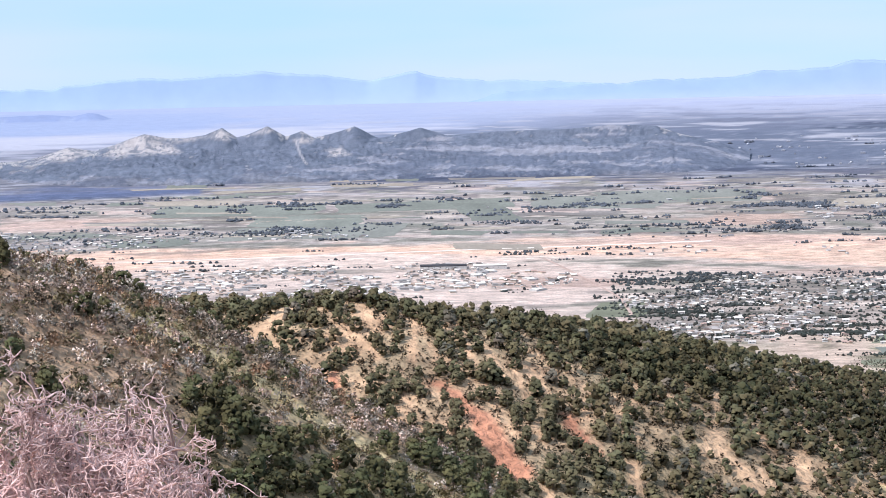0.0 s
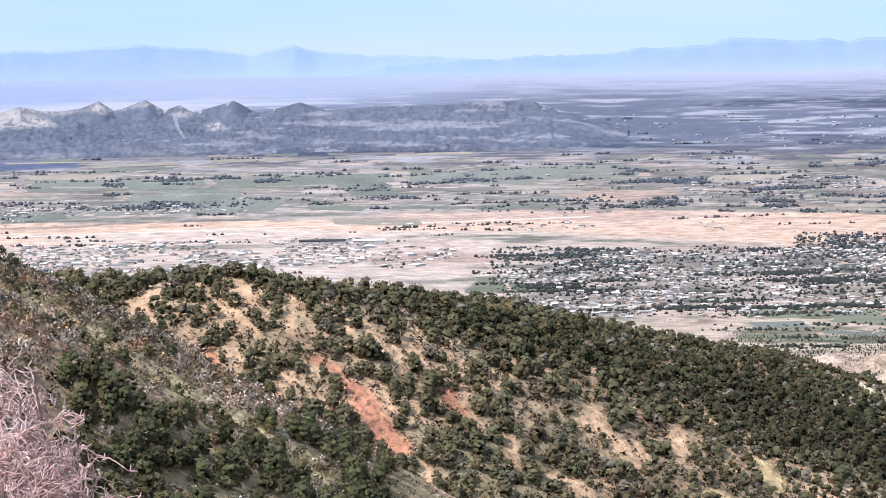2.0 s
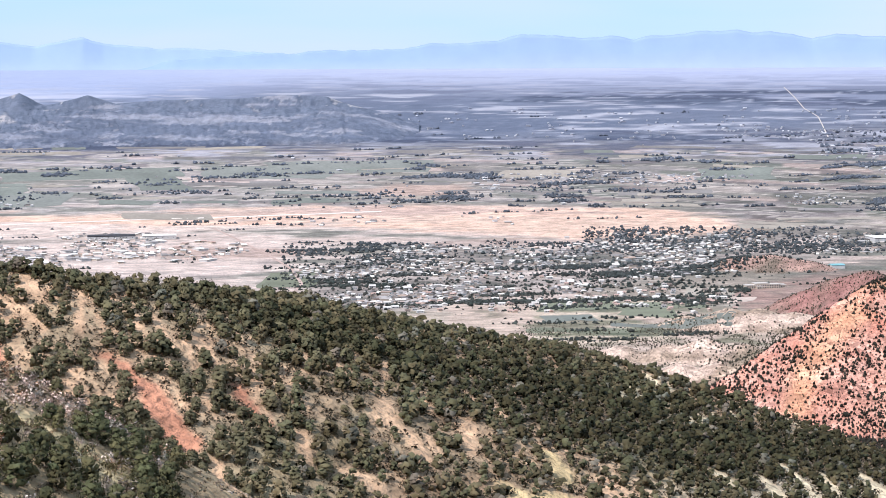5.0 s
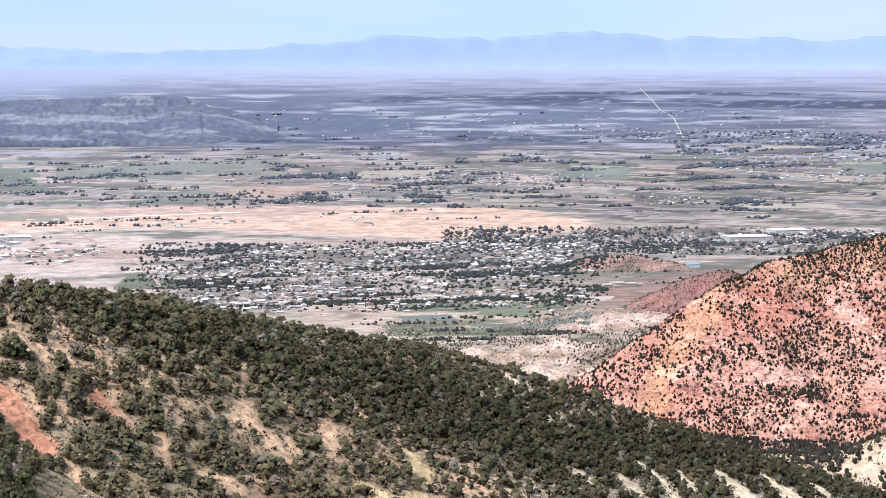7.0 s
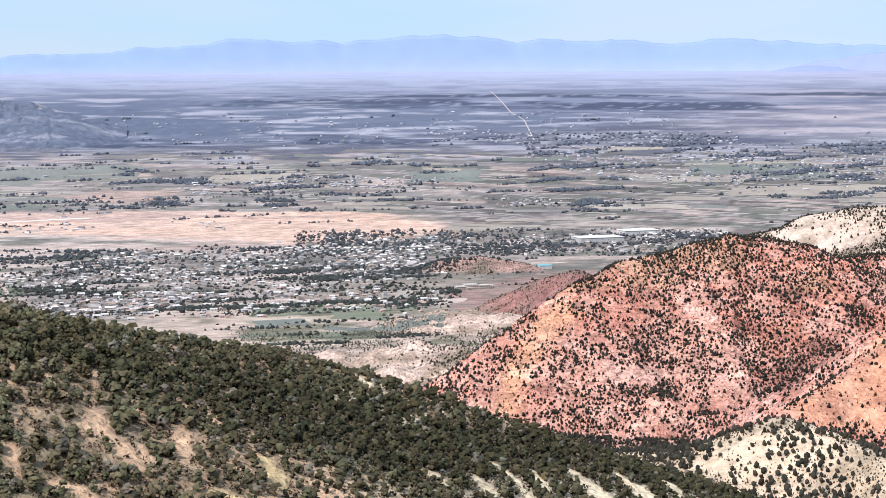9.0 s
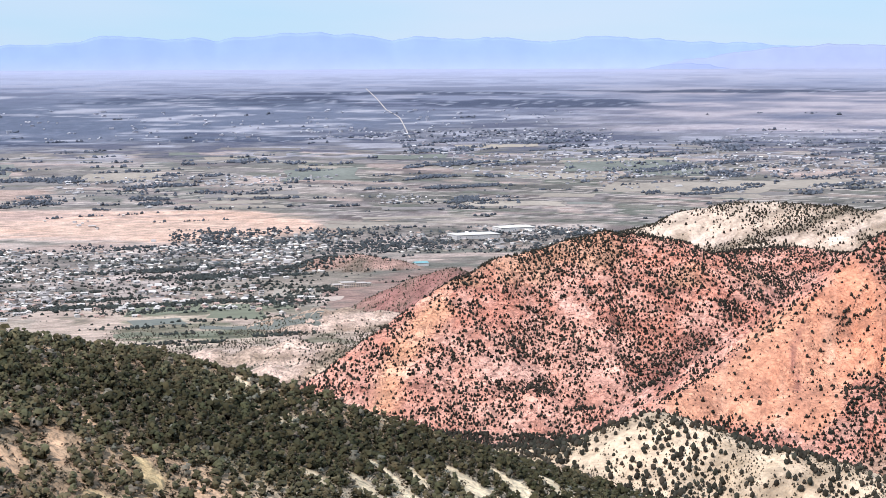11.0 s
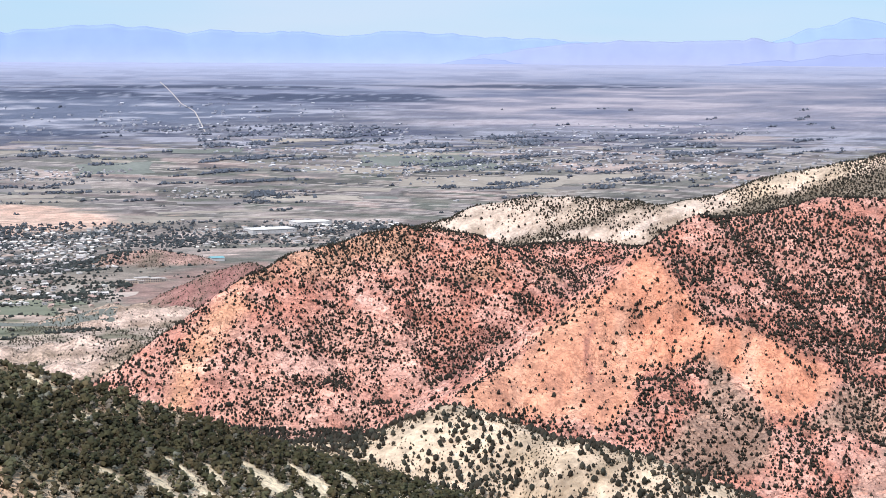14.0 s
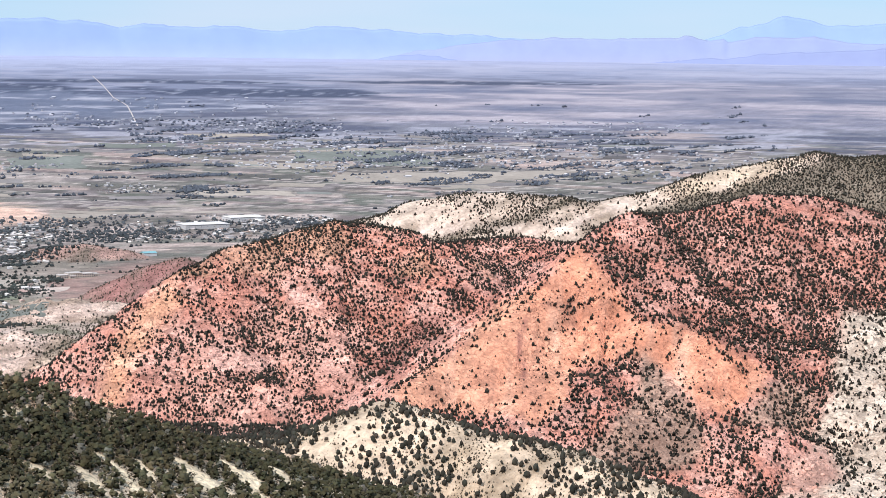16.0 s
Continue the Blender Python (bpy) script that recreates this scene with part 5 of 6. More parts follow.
def trunk_bm(seed):
    """A short leaning trunk that forks into three limbs, one metre of tree high."""
    r = random.Random(seed)
    bm = bmesh.new()

    def limb(p, q, r0, r1):
        axis = (Vector(q) - Vector(p)).normalized()
        side = axis.orthogonal().normalized()
        other = axis.cross(side)
        rings = []
        for c, rad in ((Vector(p), r0), (Vector(q), r1)):
            rings.append([bm.verts.new(c + rad * (math.cos(k * 1.2566) * side + math.sin(k * 1.2566) * other)) for k in range(5)])
        for k in range(5):
            bm.faces.new((rings[0][k], rings[0][(k + 1) % 5], rings[1][(k + 1) % 5], rings[1][k]))

    fork = (r.uniform(-0.04, 0.04), r.uniform(-0.04, 0.04), 0.24)
    limb((0, 0, -0.08), fork, 0.06, 0.045)
    for k in range(3):
        a = k * 2.1 + r.uniform(-0.4, 0.4)
        limb(fork, (0.24 * math.cos(a), 0.24 * math.sin(a), r.uniform(0.5, 0.75)), 0.035, 0.012)
    return bm


def juniper(seed):
    tree = new("juniper_tree")
    part("trunk", trunk_bm(seed), BARK, tree, "grey-brown forked trunk")
    v, f = crown_arrays(500 + seed, 40, 150, OCTA, OCTA_F, pointed=0.2 * (seed % 3), size=0.135, leaf=0.035)
    crown = mesh_object("crown", v, f, [NEEDLES], smooth=True, normals=crown_normals(v))
    crown.parent = tree
    return tagged(tree, "dark green rounded juniper tree on a dry slope", "tree", "junipers on the ridge")


patterns = [juniper(k) for k in range(7)]
for n_, i in enumerate(np.nonzero(single)[0]):
    m = pose(x[i], y[i], z[i] - 0.1, 0, 0, rng.uniform(0, 360)) @ Matrix.Diagonal((w[i], w[i], h[i], 1))
    if n_ < 7:
        patterns[n_].matrix_basis = m
    else:
        t_ = copy_thing(patterns[n_ % 7], m)
        t_.scale = (w[i], w[i], h[i])
rest = ~single
near_wood, far_wood = rest & (b < 8.5), rest & (b >= 8.5)
plant_many("juniper_woodland", "scattered dark green junipers on the tan west of the ridge", "woodland", NEAR_PINE, x[near_wood], y[near_wood], z[near_wood] - 0.15, w[near_wood], h[near_wood], ridge_tint[near_wood])
plant_many("slope_woodland", "dense dark green woodland on the ridge's long slope", "woodland", PINE, x[far_wood], y[far_wood], z[far_wood] - 0.15, w[far_wood], h[far_wood], ridge_tint[far_wood])

# low brush between the trees
x, y, b, d = scatter(-10, 29, 280, 600, 1.5)
z, own = stand(x, y)
open_, _c = bareness(x, y)
edge = np.interp(b, crest_b, crest_d)
keep = ((own == RIDGE) | (own == 0)) & (d < edge + 6) & (d > edge - 150) & (open_ < 0.75) & (rng.uniform(0, 1, len(x)) < (0.62 + 0.2 * (b < 11) + 0.6 * fbm(x, y, 9, 85, 3)) * np.where(np.arctan2(z - EYE, d) / DEG < -13.7, 0.3, 1))
x, y, z = x[keep], y[keep], z[keep]
w = 0.7 + 1.1 * rng.uniform(0, 1, len(x)) ** 1.6
brush_tint = tint((0.085, 0.068, 0.045), len(x), 0.4)
plant_many("low_brush", "grey-brown low brush on bare tan earth", "brush", SHRUB, x, y, z - 0.05, w, w * 0.8, brush_tint, mat=BRUSH)

# ---- the nearer spur: leafless grey oak brush with a few junipers ----
x, y, b, d = scatter(-14.5, 2, 140, 300, 1.65)
z, own = stand(x, y)
open_, _c = bareness(x, y)
spur_b, spur_d = np.arctan2(FORMS[SPUR][0], FORMS[SPUR][1]) / DEG, np.hypot(FORMS[SPUR][0], FORMS[SPUR][1])
keep = (own == SPUR) & (d < np.interp(b, spur_b, spur_d) + 8) & (rng.uniform(0, 1, len(x)) < np.where(open_ > 0.4, 0.25, 0.92) * np.where(np.arctan2(z - EYE, d) / DEG < -13.7, 0.3, 1))
x, y, z, b, d, open_ = (v[keep] for v in (x, y, z, b, d, open_))
patch = fbm(x, y, 14, 91, 3)
clump = fbm(x, y, 6, 92, 3)
angle = up_angle(x, y, z)
grassy = line_zone(b, angle, GRASS_LINE, 0.28, 0.2 * clump)
wood = np.maximum(zone(b, angle, GROVE, 0.8, 0.4 * patch), 0.5 * zone(b, angle, [(-15, -6.9), (-12.2, -7.2), (-11.0, -8.6), (-12, -9.2), (-15, -9.2)], 0.6, 0.5 * clump)) * (1 - grassy)
wood = np.maximum(wood, 0.4 * zone(b, angle, [(-15, -3.9), (-12.6, -4.5), (-12.4, -5.6), (-15, -5.9)], 0.5, 0.3 * clump))
scattered = zone(b, angle, [(-12, -5.6), (-10.5, -5.2), (-8.6, -6.6), (-9.2, -7.2), (-11.8, -6.8)], 0.8, 0.4 * clump)
green = rng.uniform(0, 1, len(x)) < 0.04 + 0.46 * wood + 0.16 * scattered * (clump > 0)
w = rng.uniform(0.9, 2.3, len(x))
t_spur = tint(GREY, len(x), 0.35)
rust = ((patch < -0.15) | (zone(b, angle, [(-12.6, -7.1), (-11.0, -7.1), (-10.9, -7.9), (-12.5, -7.8)], 0.4, 0.3 * clump) > 0.5)) & (rng.uniform(0, 1, len(x)) < 0.55)
t_spur[rust] = tint((0.54, 0.36, 0.235), int(rust.sum()), 0.3)
olive = rng.uniform(0, 1, len(x)) < 0.10 + 0.5 * grassy
t_spur[olive] = tint((0.32, 0.265, 0.14), int(olive.sum()), 0.3)
dark_one = (clump > 0.1) & (rng.uniform(0, 1, len(x)) < 0.35)
t_spur[dark_one] = tint((0.18, 0.15, 0.115), int(dark_one.sum()), 0.3)
g = ~green & (rng.uniform(0, 1, len(x)) > 0.55 * wood + 0.35 * grassy + 0.15 * (clump < -0.2))
plant_many("oak_brush", "leafless grey oak brush covering the near spur", "brush", OAK_BRUSH, x[g], y[g], z[g] - 0.05, w[g], w[g] * 0.85, t_spur[g], mat=BRUSH)
wg = rng.uniform(1.0, 2.1, int(green.sum())) + 0.5 * wood[green]
plant_many("spur_junipers", "dark green junipers scattered over the near spur", "woodland", SPUR_PINE, x[green], y[green], z[green] - 0.1, wg, wg * rng.uniform(0.9, 1.25, len(wg)), tint((0.088, 0.084, 0.040), len(wg), 0.35))

# dry grass tufts and small shrubs between them
x, y, b, d = scatter(-14.5, 4, 150, 300, 1.05)
z, own = stand(x, y)
angle = up_angle(x, y, z)
k = (((own == SPUR) & (d < np.interp(b, spur_b, spur_d) + 5)) | ((own != SPUR) & (d < 300) & (b > -6))) & (rng.uniform(0, 1, len(x)) < 0.95 * (1 - 0.5 * line_zone(b, angle, GRASS_LINE, 0.3)) * (1 - 0.5 * zone(b, angle, GROVE, 0.5)) * np.where(angle < -13.7, 0.2, 1))
x, y, z = x[k], y[k], z[k]
w = 0.5 + 1.0 * rng.uniform(0, 1, len(x)) ** 1.5
tuft_tint = np.array([(0.42, 0.345, 0.29), (0.30, 0.25, 0.18), (0.44, 0.345, 0.22), (0.20, 0.175, 0.11), (0.36, 0.27, 0.205)])[rng.integers(0, 5, len(x))] * rng.uniform(0.75, 1.25, (len(x), 1))
plant_many("dry_tufts", "dry grass tufts and small grey shrubs on the near spur", "brush", SHRUB, x, y, z - 0.03, w, w * 0.75, tuft_tint, mat=BRUSH)

# ---- the red hills, the white hill and the pale hill ----


def hill_trees(name, label, forms, b0, b1, d0, d1, step, chance, size, base=(0.042, 0.037, 0.027), kinds=None):
    x, y, b, d = scatter(b0, b1, d0, d1, step)
    z, own = stand(x, y)
    hollow = 0.25 * sum(stand(x + dx, y + dy)[0] for dx, dy in ((22, 0), (-22, 0), (0, 22), (0, -22))) - z
    k = np.isin(own, forms) & (rng.uniform(0, 1, len(x)) < chance(x, y, z, b, d, own) + 0.25 * np.clip(hollow - 0.5, 0, 2) * (chance(x, y, z, b, d, own) > 0.2))
    x, y, z = x[k], y[k], z[k]
    w = size * (0.6 + 0.75 * rng.uniform(0, 1, len(x)) ** 1.2)
    plant_many(name, label, "woodland", kinds or FAR_PINE, x, y, z - 0.15, w, w * rng.uniform(0.9, 1.35, len(x)), tint(base, len(x), 0.3))


def red_chance(x, y, z, b, d, own):
    """How likely a juniper grows at these places of the red hills: along the beds, in the gullies, seldom on bare faces."""
    e = up_angle(x, y, z)
    n, m, bed = fbm(x, y, 45, 95, 4), fbm(x, y, 7, 96, 3), bedding(b, e, 4, 201)
    p = 0.58 + 0.22 * n + 0.5 * m - 0.6 * bed
    p = p + 0.16 * zone(b, e, DARK_TOP, 0.6, 0.5 * n) * (own == RED_A)
    p = p + 0.9 * zone(b, e, DARK_GULLY, 0.4, 0.3 * m)
    for slab in SLABS:
        p = p * (1 - 0.85 * zone(b, e, slab, 0.3, 0.25 * bed))
    p = p * (1 - 0.1 * zone(b, e, SALMON_FACE, 0.6, 0.5 * n) * (own == RED_A))
    p = p * (1 - 0.6 * zone(b, e, ORANGE_FLANK, 0.5, 0.2 * m) * (own == RED_A))
    p = p * (1 - 0.88 * zone(b, e, CLIFF, 0.35, 0.25 * n + 0.2 * m) * (own == RED_B))
    for crack in CRACKS:
        p = p + 0.75 * line_zone(b, e, crack, 0.055, 0.06 * m) * (own == RED_B)
    p = p + 0.13 * zone(b, e, WOODED, 0.4, 0.3 * n) * (own == RED_B)
    for ravine in RAVINES:
        p = p + 0.9 * line_zone(b, e, ravine, 0.2, 0.15 * m) * (own == RED_B)
    p = p * (1 - 0.45 * zone(b, e, APRON, 0.3, 0.1 * n) * (own == RED_B)) * (1 - 0.85 * zone(b, e, PINK_FOOT, 0.3)) * (1 - 0.55 * zone(b, e, CHALK, 0.3, 0.3 * n))
    for form in (RED_A, RED_B):
        top = np.interp(b, np.arctan2(FORMS[form][0], FORMS[form][1]) / DEG, np.hypot(FORMS[form][0], FORMS[form][1]))
        p = np.where((own == form) & (d > top + 12), p * 0.3, p)
    return p


hill_trees("red_hill_junipers", "small dark junipers dotted over the red rock hills", [RED_A, RED_B, SADDLE, 0], 17.5, 46, 840, 1425, 1.9, red_chance, 1.62, (0.030, 0.027, 0.020), ROUND_CONE)
hill_trees("red_hill_brush", "low grey-brown brush between junipers on the red rock hills", [RED_A, RED_B, SADDLE], 17, 46, 800, 1425, 1.55, lambda x, y, z, b, d, o: 0.6 * red_chance(x, y, z, b, d, o) + 0.04, 0.9, (0.05, 0.038, 0.03), TUFT)
# broken ledges and boulders of red rock
x, y, b, d = scatter(17, 45, 820, 1300, 3.0)
z, own = stand(x, y)
on_cliff = zone(b, up_angle(x, y, z), CLIFF, 0.3) * (own == RED_B)
k = np.isin(own, (RED_A, RED_B)) & (rng.uniform(0, 1, len(x)) < (0.22 + 0.6 * bedding(b, up_angle(x, y, z), 5, 201)) * (1 - 0.9 * on_cliff))
x, y, z, own, b = x[k], y[k], z[k], own[k], b[k]
w = 0.9 + 2.4 * rng.uniform(0, 1, len(x)) ** 2
rock_tint = soil_colour(x, y, z, own)[:, :3] * rng.uniform(0.7, 0.95, (len(x), 1))
h = w * rng.uniform(0.25, 0.5, len(x))
plant_many("rock_ledges", "broken ledges and boulders of salmon-red rock on the hills", "rocks", LEDGE, x, y, z - 0.25 * h, w, h, rock_tint, soft=False)

hill_trees("white_hill_junipers", "dark junipers dotted over the white clay hill", [WHITE, 0], 20, 46, 560, 960, 2.5, lambda x, y, z, b, d, o: 0.56 - 0.28 * (o == 0) + 0.9 * fbm(x, y, 26, 97, 3) + 0.5 * fbm(x, y, 8, 197, 2) + 0.05 * (b < 29), 2.05)
hill_trees("white_hill_brush", "low olive brush on the white clay hill", [WHITE], 20, 46, 560, 960, 1.3, lambda x, y, z, b, d, o: 0.42 + 0.9 * fbm(x, y, 12, 297, 3), 0.75, (0.085, 0.07, 0.046), TUFT)


def pale_chance(x, y, z, b):
    """How likely a juniper grows on the pale hill: along its gullies and crest, seldom on the bare strip."""
    e, n = up_angle(x, y, z), fbm(x, y, 14, 199, 3)
    p = 0.38 + 0.7 * fbm(x, y, 50, 99, 3) + 0.55 * n + 3.0 * np.clip(0.10 - np.abs(fbm(x, y, 70, 299, 3)), 0, 1)
    p = p * (1 - 0.8 * line_zone(b, e, PALE_STRIP, 0.1))
    p = p + 0.8 * np.maximum(line_zone(b, e, PALE_GULLY, 0.1, 0.08 * n), 0.8 * line_zone(b, e, PALE_RIDGE, 0.08, 0.08 * n))
    return p + 0.9 * zone(b, e, PALE_FOOT, 0.2, 0.2 * n) + 0.5 * np.clip((b - 41.2 + n) / 0.6, 0, 1)


hill_trees("pale_hill_junipers", "small dark junipers dotted over the pale hill", [PALE], 25, 47, 1450, 1790, 2.6, lambda x, y, z, b, d, o: pale_chance(x, y, z, b), 1.85, kinds=CONE)
hill_trees("pale_hill_brush", "low dark brush in the gullies of the pale hill", [PALE], 25, 47, 1450, 1790, 1.9, lambda x, y, z, b, d, o: 1.1 * pale_chance(x, y, z, b) - 0.25, 1.2, (0.05, 0.043, 0.03), TUFT)
hill_trees("clay_hill_junipers", "small dark junipers on low clay hills at the valley's edge", [BADLAND, HUMMOCK, CLAYBANK, LOW_RED, LOW_DARK, 0], 12, 23.5, 1150, 2300, 4.0, lambda x, y, z, b, d, o: np.where((o == 0) & (d > 1750), 0.0, 0.38 - 0.2 * np.isin(o, (HUMMOCK, CLAYBANK, 0)) - 0.15 * (o == BADLAND) + 0.6 * (b > 17.8) * (d < 1640) + 0.9 * fbm(x, y, 40, 98, 3)), 1.5, (0.06, 0.055, 0.04), VALLEY_CROWN)



def clay_chance(x, y, z, b, own):
    """How likely brush grows among the clay mounds: in seams and on the scrubby flank, seldom on bare cream clay."""
    e, n = up_angle(x, y, z), fbm(x, y, 24, 398, 4)
    p = 0.16 + 0.4 * np.isin(own, (LOW_RED, LOW_DARK)) + 0.7 * n + 4.0 * np.clip(0.09 - np.abs(fbm(x, y, 60, 498, 4)), 0, 1)
    p = p + 0.45 * zone(b, e, CLAY_SCRUB, 0.2, 0.15 * n)
    for rows in CLAY_FACES:
        p = p * (1 - 0.85 * zone(b, e, rows, 0.12, 0.1 * n))
    return p


hill_trees("clay_hill_brush", "low dark brush on clay mounds at the valley's edge", [BADLAND, HUMMOCK, CLAYBANK, LOW_RED, LOW_DARK, 0], 12, 23.5, 1150, 2330, 3.0, lambda x, y, z, b, d, o: np.where((o == 0) & (d > 1800), 0.0, clay_chance(x, y, z, b, o)), 1.15, (0.075, 0.062, 0.042), TUFT)

x, y, b, d = scatter(-14, 9, 3640, 3790, 5.0)
z, own = land(x, y)
k = (own == MIDHILLS) & (b < 0.5) & (rng.uniform(0, 1, len(x)) < 0.35 + 0.8 * fbm(x, y, 40, 93, 3) - (z - 190) / 30)
w = rng.uniform(1.2, 2.4, int(k.sum()))
# scrub tint shifted to blue to carry the same painted haze
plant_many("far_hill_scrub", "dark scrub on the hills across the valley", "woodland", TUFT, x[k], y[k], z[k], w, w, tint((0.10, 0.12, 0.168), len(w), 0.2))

# ---- the valley: fields, roads, trees, houses ----


def draped(name, label, b0, b1, d0, d1, mat, lift=0.5):
    """A field that lies on the valley floor, with slightly uneven edges."""
    nb, nd = max(3, int((b1 - b0) * 9)), max(4, int((d1 - d0) / 10))
    bb, dd = np.meshgrid(np.linspace(b0, b1, nb), np.linspace(d0, d1, nd))
    bb = bb + 0.3 * fbm(dd, bb * 40, 50, 21, 3) + rng.uniform(-0.004, 0.004) * (dd - d0)
    dd = dd + min(14, 0.35 * (d1 - d0)) * fbm(bb * 60, dd, 60, 23, 4) + rng.uniform(-12, 12) * (bb - b0)
    x, y = polar(bb.ravel(), dd.ravel())
    z, _o = stand(x, y)
    ob = mesh_object(name, np.stack([x, y, z + lift], 1), grid_faces(nd, nb), [mat], smooth=True)
    return tagged(ob, label, "field", kind="structure")


LABELS = {crop: "green crop field on the valley floor", pasture: "dull green pasture on the valley floor", fallow: "brown fallow field on the valley floor", clay: "bare pink clay field on the valley floor",
          lawn: "green lawns and playing fields beside the town", sand: "pale sandy bare ground on the valley floor", straw: "straw-coloured dry field on the valley floor", sage: "dark blue-grey sagebrush flat on the plain"}
field_count = 0


def field(b0, b1, d0, d1, mat):
    global field_count
    field_count += 1
    return draped("field", LABELS[mat], b0, b1, d0, d1, mat, 0.15 + 0.03 * (field_count % 8))


field(-8.6, -3.8, 3168, 3286, crop)
field(-3.1, 2.2, 3166, 3270, crop)
field(-5.8, -2.4, 3037, 3166, crop)
field(-8.6, -5.9, 3298, 3358, straw)
field(-10.1, -7.8, 2858, 2931, crop)
field(0.3, 3.0, 2756, 2819, straw)
field(4.6, 6.0, 2093, 2213, lawn)
field(-6.5, -1.4, 2895, 3024, pasture)
field(4.5, 9.5, 3218, 3352, pasture)
field(4.4, 5.9, 2095, 2214, lawn)
field(12.5, 14.8, 1884, 1976, lawn)
field(15.2, 16.9, 1854, 1932, lawn)
field(17.4, 19.6, 3134, 3262, crop)
field(1.0, 2.5, 3052, 3248, crop)
field(11.6, 14.0, 3154, 3251, straw)
field(2.7, 6.4, 3184, 3315, pasture)
field(17.0, 18.4, 2033, 2100, straw)
field(27.9, 30.1, 3204, 3339, crop)
field(26.8, 31.6, 3008, 3106, straw)
field(24.1, 27.4, 3178, 3243, straw)
field(25.8, 29.2, 3244, 3392, crop)
field(28.8, 33.9, 3022, 3114, straw)
field(13.6, 17.6, 1905, 1950, lawn)
field(15.0, 18.6, 1770, 1800, crop)
field(12.4, 15.6, 1720, 1752, lawn)
field(17.3, 19.0, 1975, 2020, sand)
field(13.0, 14.6, 1800, 1850, crop)

# smaller plots between them
rng = np.random.default_rng(17)
for _k in range(100):
    dd_ = rng.uniform(2640, 3550)
    bb_ = rng.uniform(-13.5, 38)
    if not (dd_ < 2830 and bb_ < 19):
        half, deep = rng.uniform(0.35, 1.5), rng.uniform(5, 24)
        field(bb_ - half, bb_ + half, dd_ - deep, dd_ + deep, [crop, pasture, fallow, straw, fallow, fallow, straw, straw][int(rng.integers(0, 8))])


def ribbon(name, label, rows, width, mat, lift=1.0):
    """A road along rows of bearing and distance."""
    b, d = (np.array(c, float) for c in zip(*rows))
    t = np.linspace(0, len(rows) - 1, 60)
    x, y = polar(np.interp(t, np.arange(len(b)), b), np.interp(t, np.arange(len(d)), d))
    dx, dy = np.gradient(x), np.gradient(y)
    s = np.hypot(dx, dy)
    x, y = np.concatenate([x - dy / s * width / 2, x + dy / s * width / 2]), np.concatenate([y + dx / s * width / 2, y - dx / s * width / 2])
    z, _o = stand(x, y)
    return tagged(mesh_object(name, np.stack([x, y, z + lift], 1), grid_faces(2, 60), [mat]), label, "road", kind="structure")


ribbon("road", "long straight pale gravel road over the plain", [(19.9, 4285), (20.2, 4144), (20.5, 3982), (20.9, 3883), (21.2, 3640)], 2.4, gravel, 0.6)
ribbon("road", "pale straight road beside the airfield", [(-9, 2700), (-3, 2720), (4, 2760), (8, 2800)], 10, RUNWAY, 0.3)
ribbon("road", "pale highway at the edge of the town", [(3.0, 2640), (4.5, 2400), (5.3, 2250), (5.6, 2120), (5.2, 2000)], 4, clay, 0.5)
ribbon("road", "pale track on the dark hills", [(-4.5, 3720), (-4.3, 3690), (-4.1, 3660)], 4, gravel, 1.5)

# tree belts and groves: bearing and distance ranges, how many, and rows or groves
tree_x, tree_y = [], []


def grove(b0, b1, d0, d1, count, low=-0.3, high=0.35):
    b, d = rng.uniform(b0, b1, count), rng.uniform(d0, d1, count)
    x, y = polar(b, d)
    k = fbm(x * 0.35, y, 30, 31, 3) > rng.uniform(low, high, count)
    tree_x.append(x[k]), tree_y.append(y[k])


def belts(b0, b1, d0, d1, count, length=14):
    """Rows of trees along field edges."""
    for _k in range(count):
        n = rng.integers(3, length)
        x0, y0 = polar(rng.uniform(b0, b1), rng.uniform(d0, d1))
        a = rng.choice([0.0, 0.0, 0.1, -0.12]) + rng.normal(0, 0.06)
        t = np.arange(n) * rng.uniform(2.0, 4.5) + rng.normal(0, 2.5, n)
        t = t[np.sin(t * 0.11 + rng.uniform(0, 6)) > -0.5]
        n = len(t)
        tree_x.append(x0 + t * math.cos(a)), tree_y.append(y0 + t * math.sin(a) + rng.normal(0, 2.5, n))


grove(4.5, 19, 1780, 2440, 12000, 0.0, 0.4)
grove(7, 18, 1960, 2480, 20000, 0.05, 0.5)
grove(5, 18, 1900, 2480, 6500, -1.0, 1.0)
grove(14, 27, 2390, 2640, 3600, -1.0, 1.0)
grove(21, 41, 2980, 3600, 44000, 0.38, 0.46)
grove(8, 24, 2840, 3400, 32000, 0.42, 0.5)
grove(-13.5, 8, 2860, 3330, 26000, 0.45, 0.52)
grove(5, 19, 1850, 2440, 26000, 0.28, 0.38)
grove(12.5, 21.5, 1540, 1960, 9000, 0.3, 0.45)
grove(15, 27.5, 2400, 2600, 4200)
grove(17.5, 21.5, 2120, 2330, 500)
grove(12.0, 18.5, 1800, 2000, 260)
grove(7.8, 11.2, 2880, 2960, 260)
grove(10.5, 17, 2930, 3060, 420)
grove(12.5, 19.5, 3040, 3190, 260)
grove(22, 26, 3020, 3080, 150)
grove(20, 24.5, 2880, 2960, 200)
grove(20.5, 27, 3600, 3720, 420)
grove(27, 34, 3480, 3620, 260)
grove(27, 36.5, 3160, 3420, 700)
grove(-13.5, -8.5, 2850, 3060, 380)
grove(-8.5, -2, 2930, 3000, 260)
grove(4.5, 9, 2840, 3080, 240)
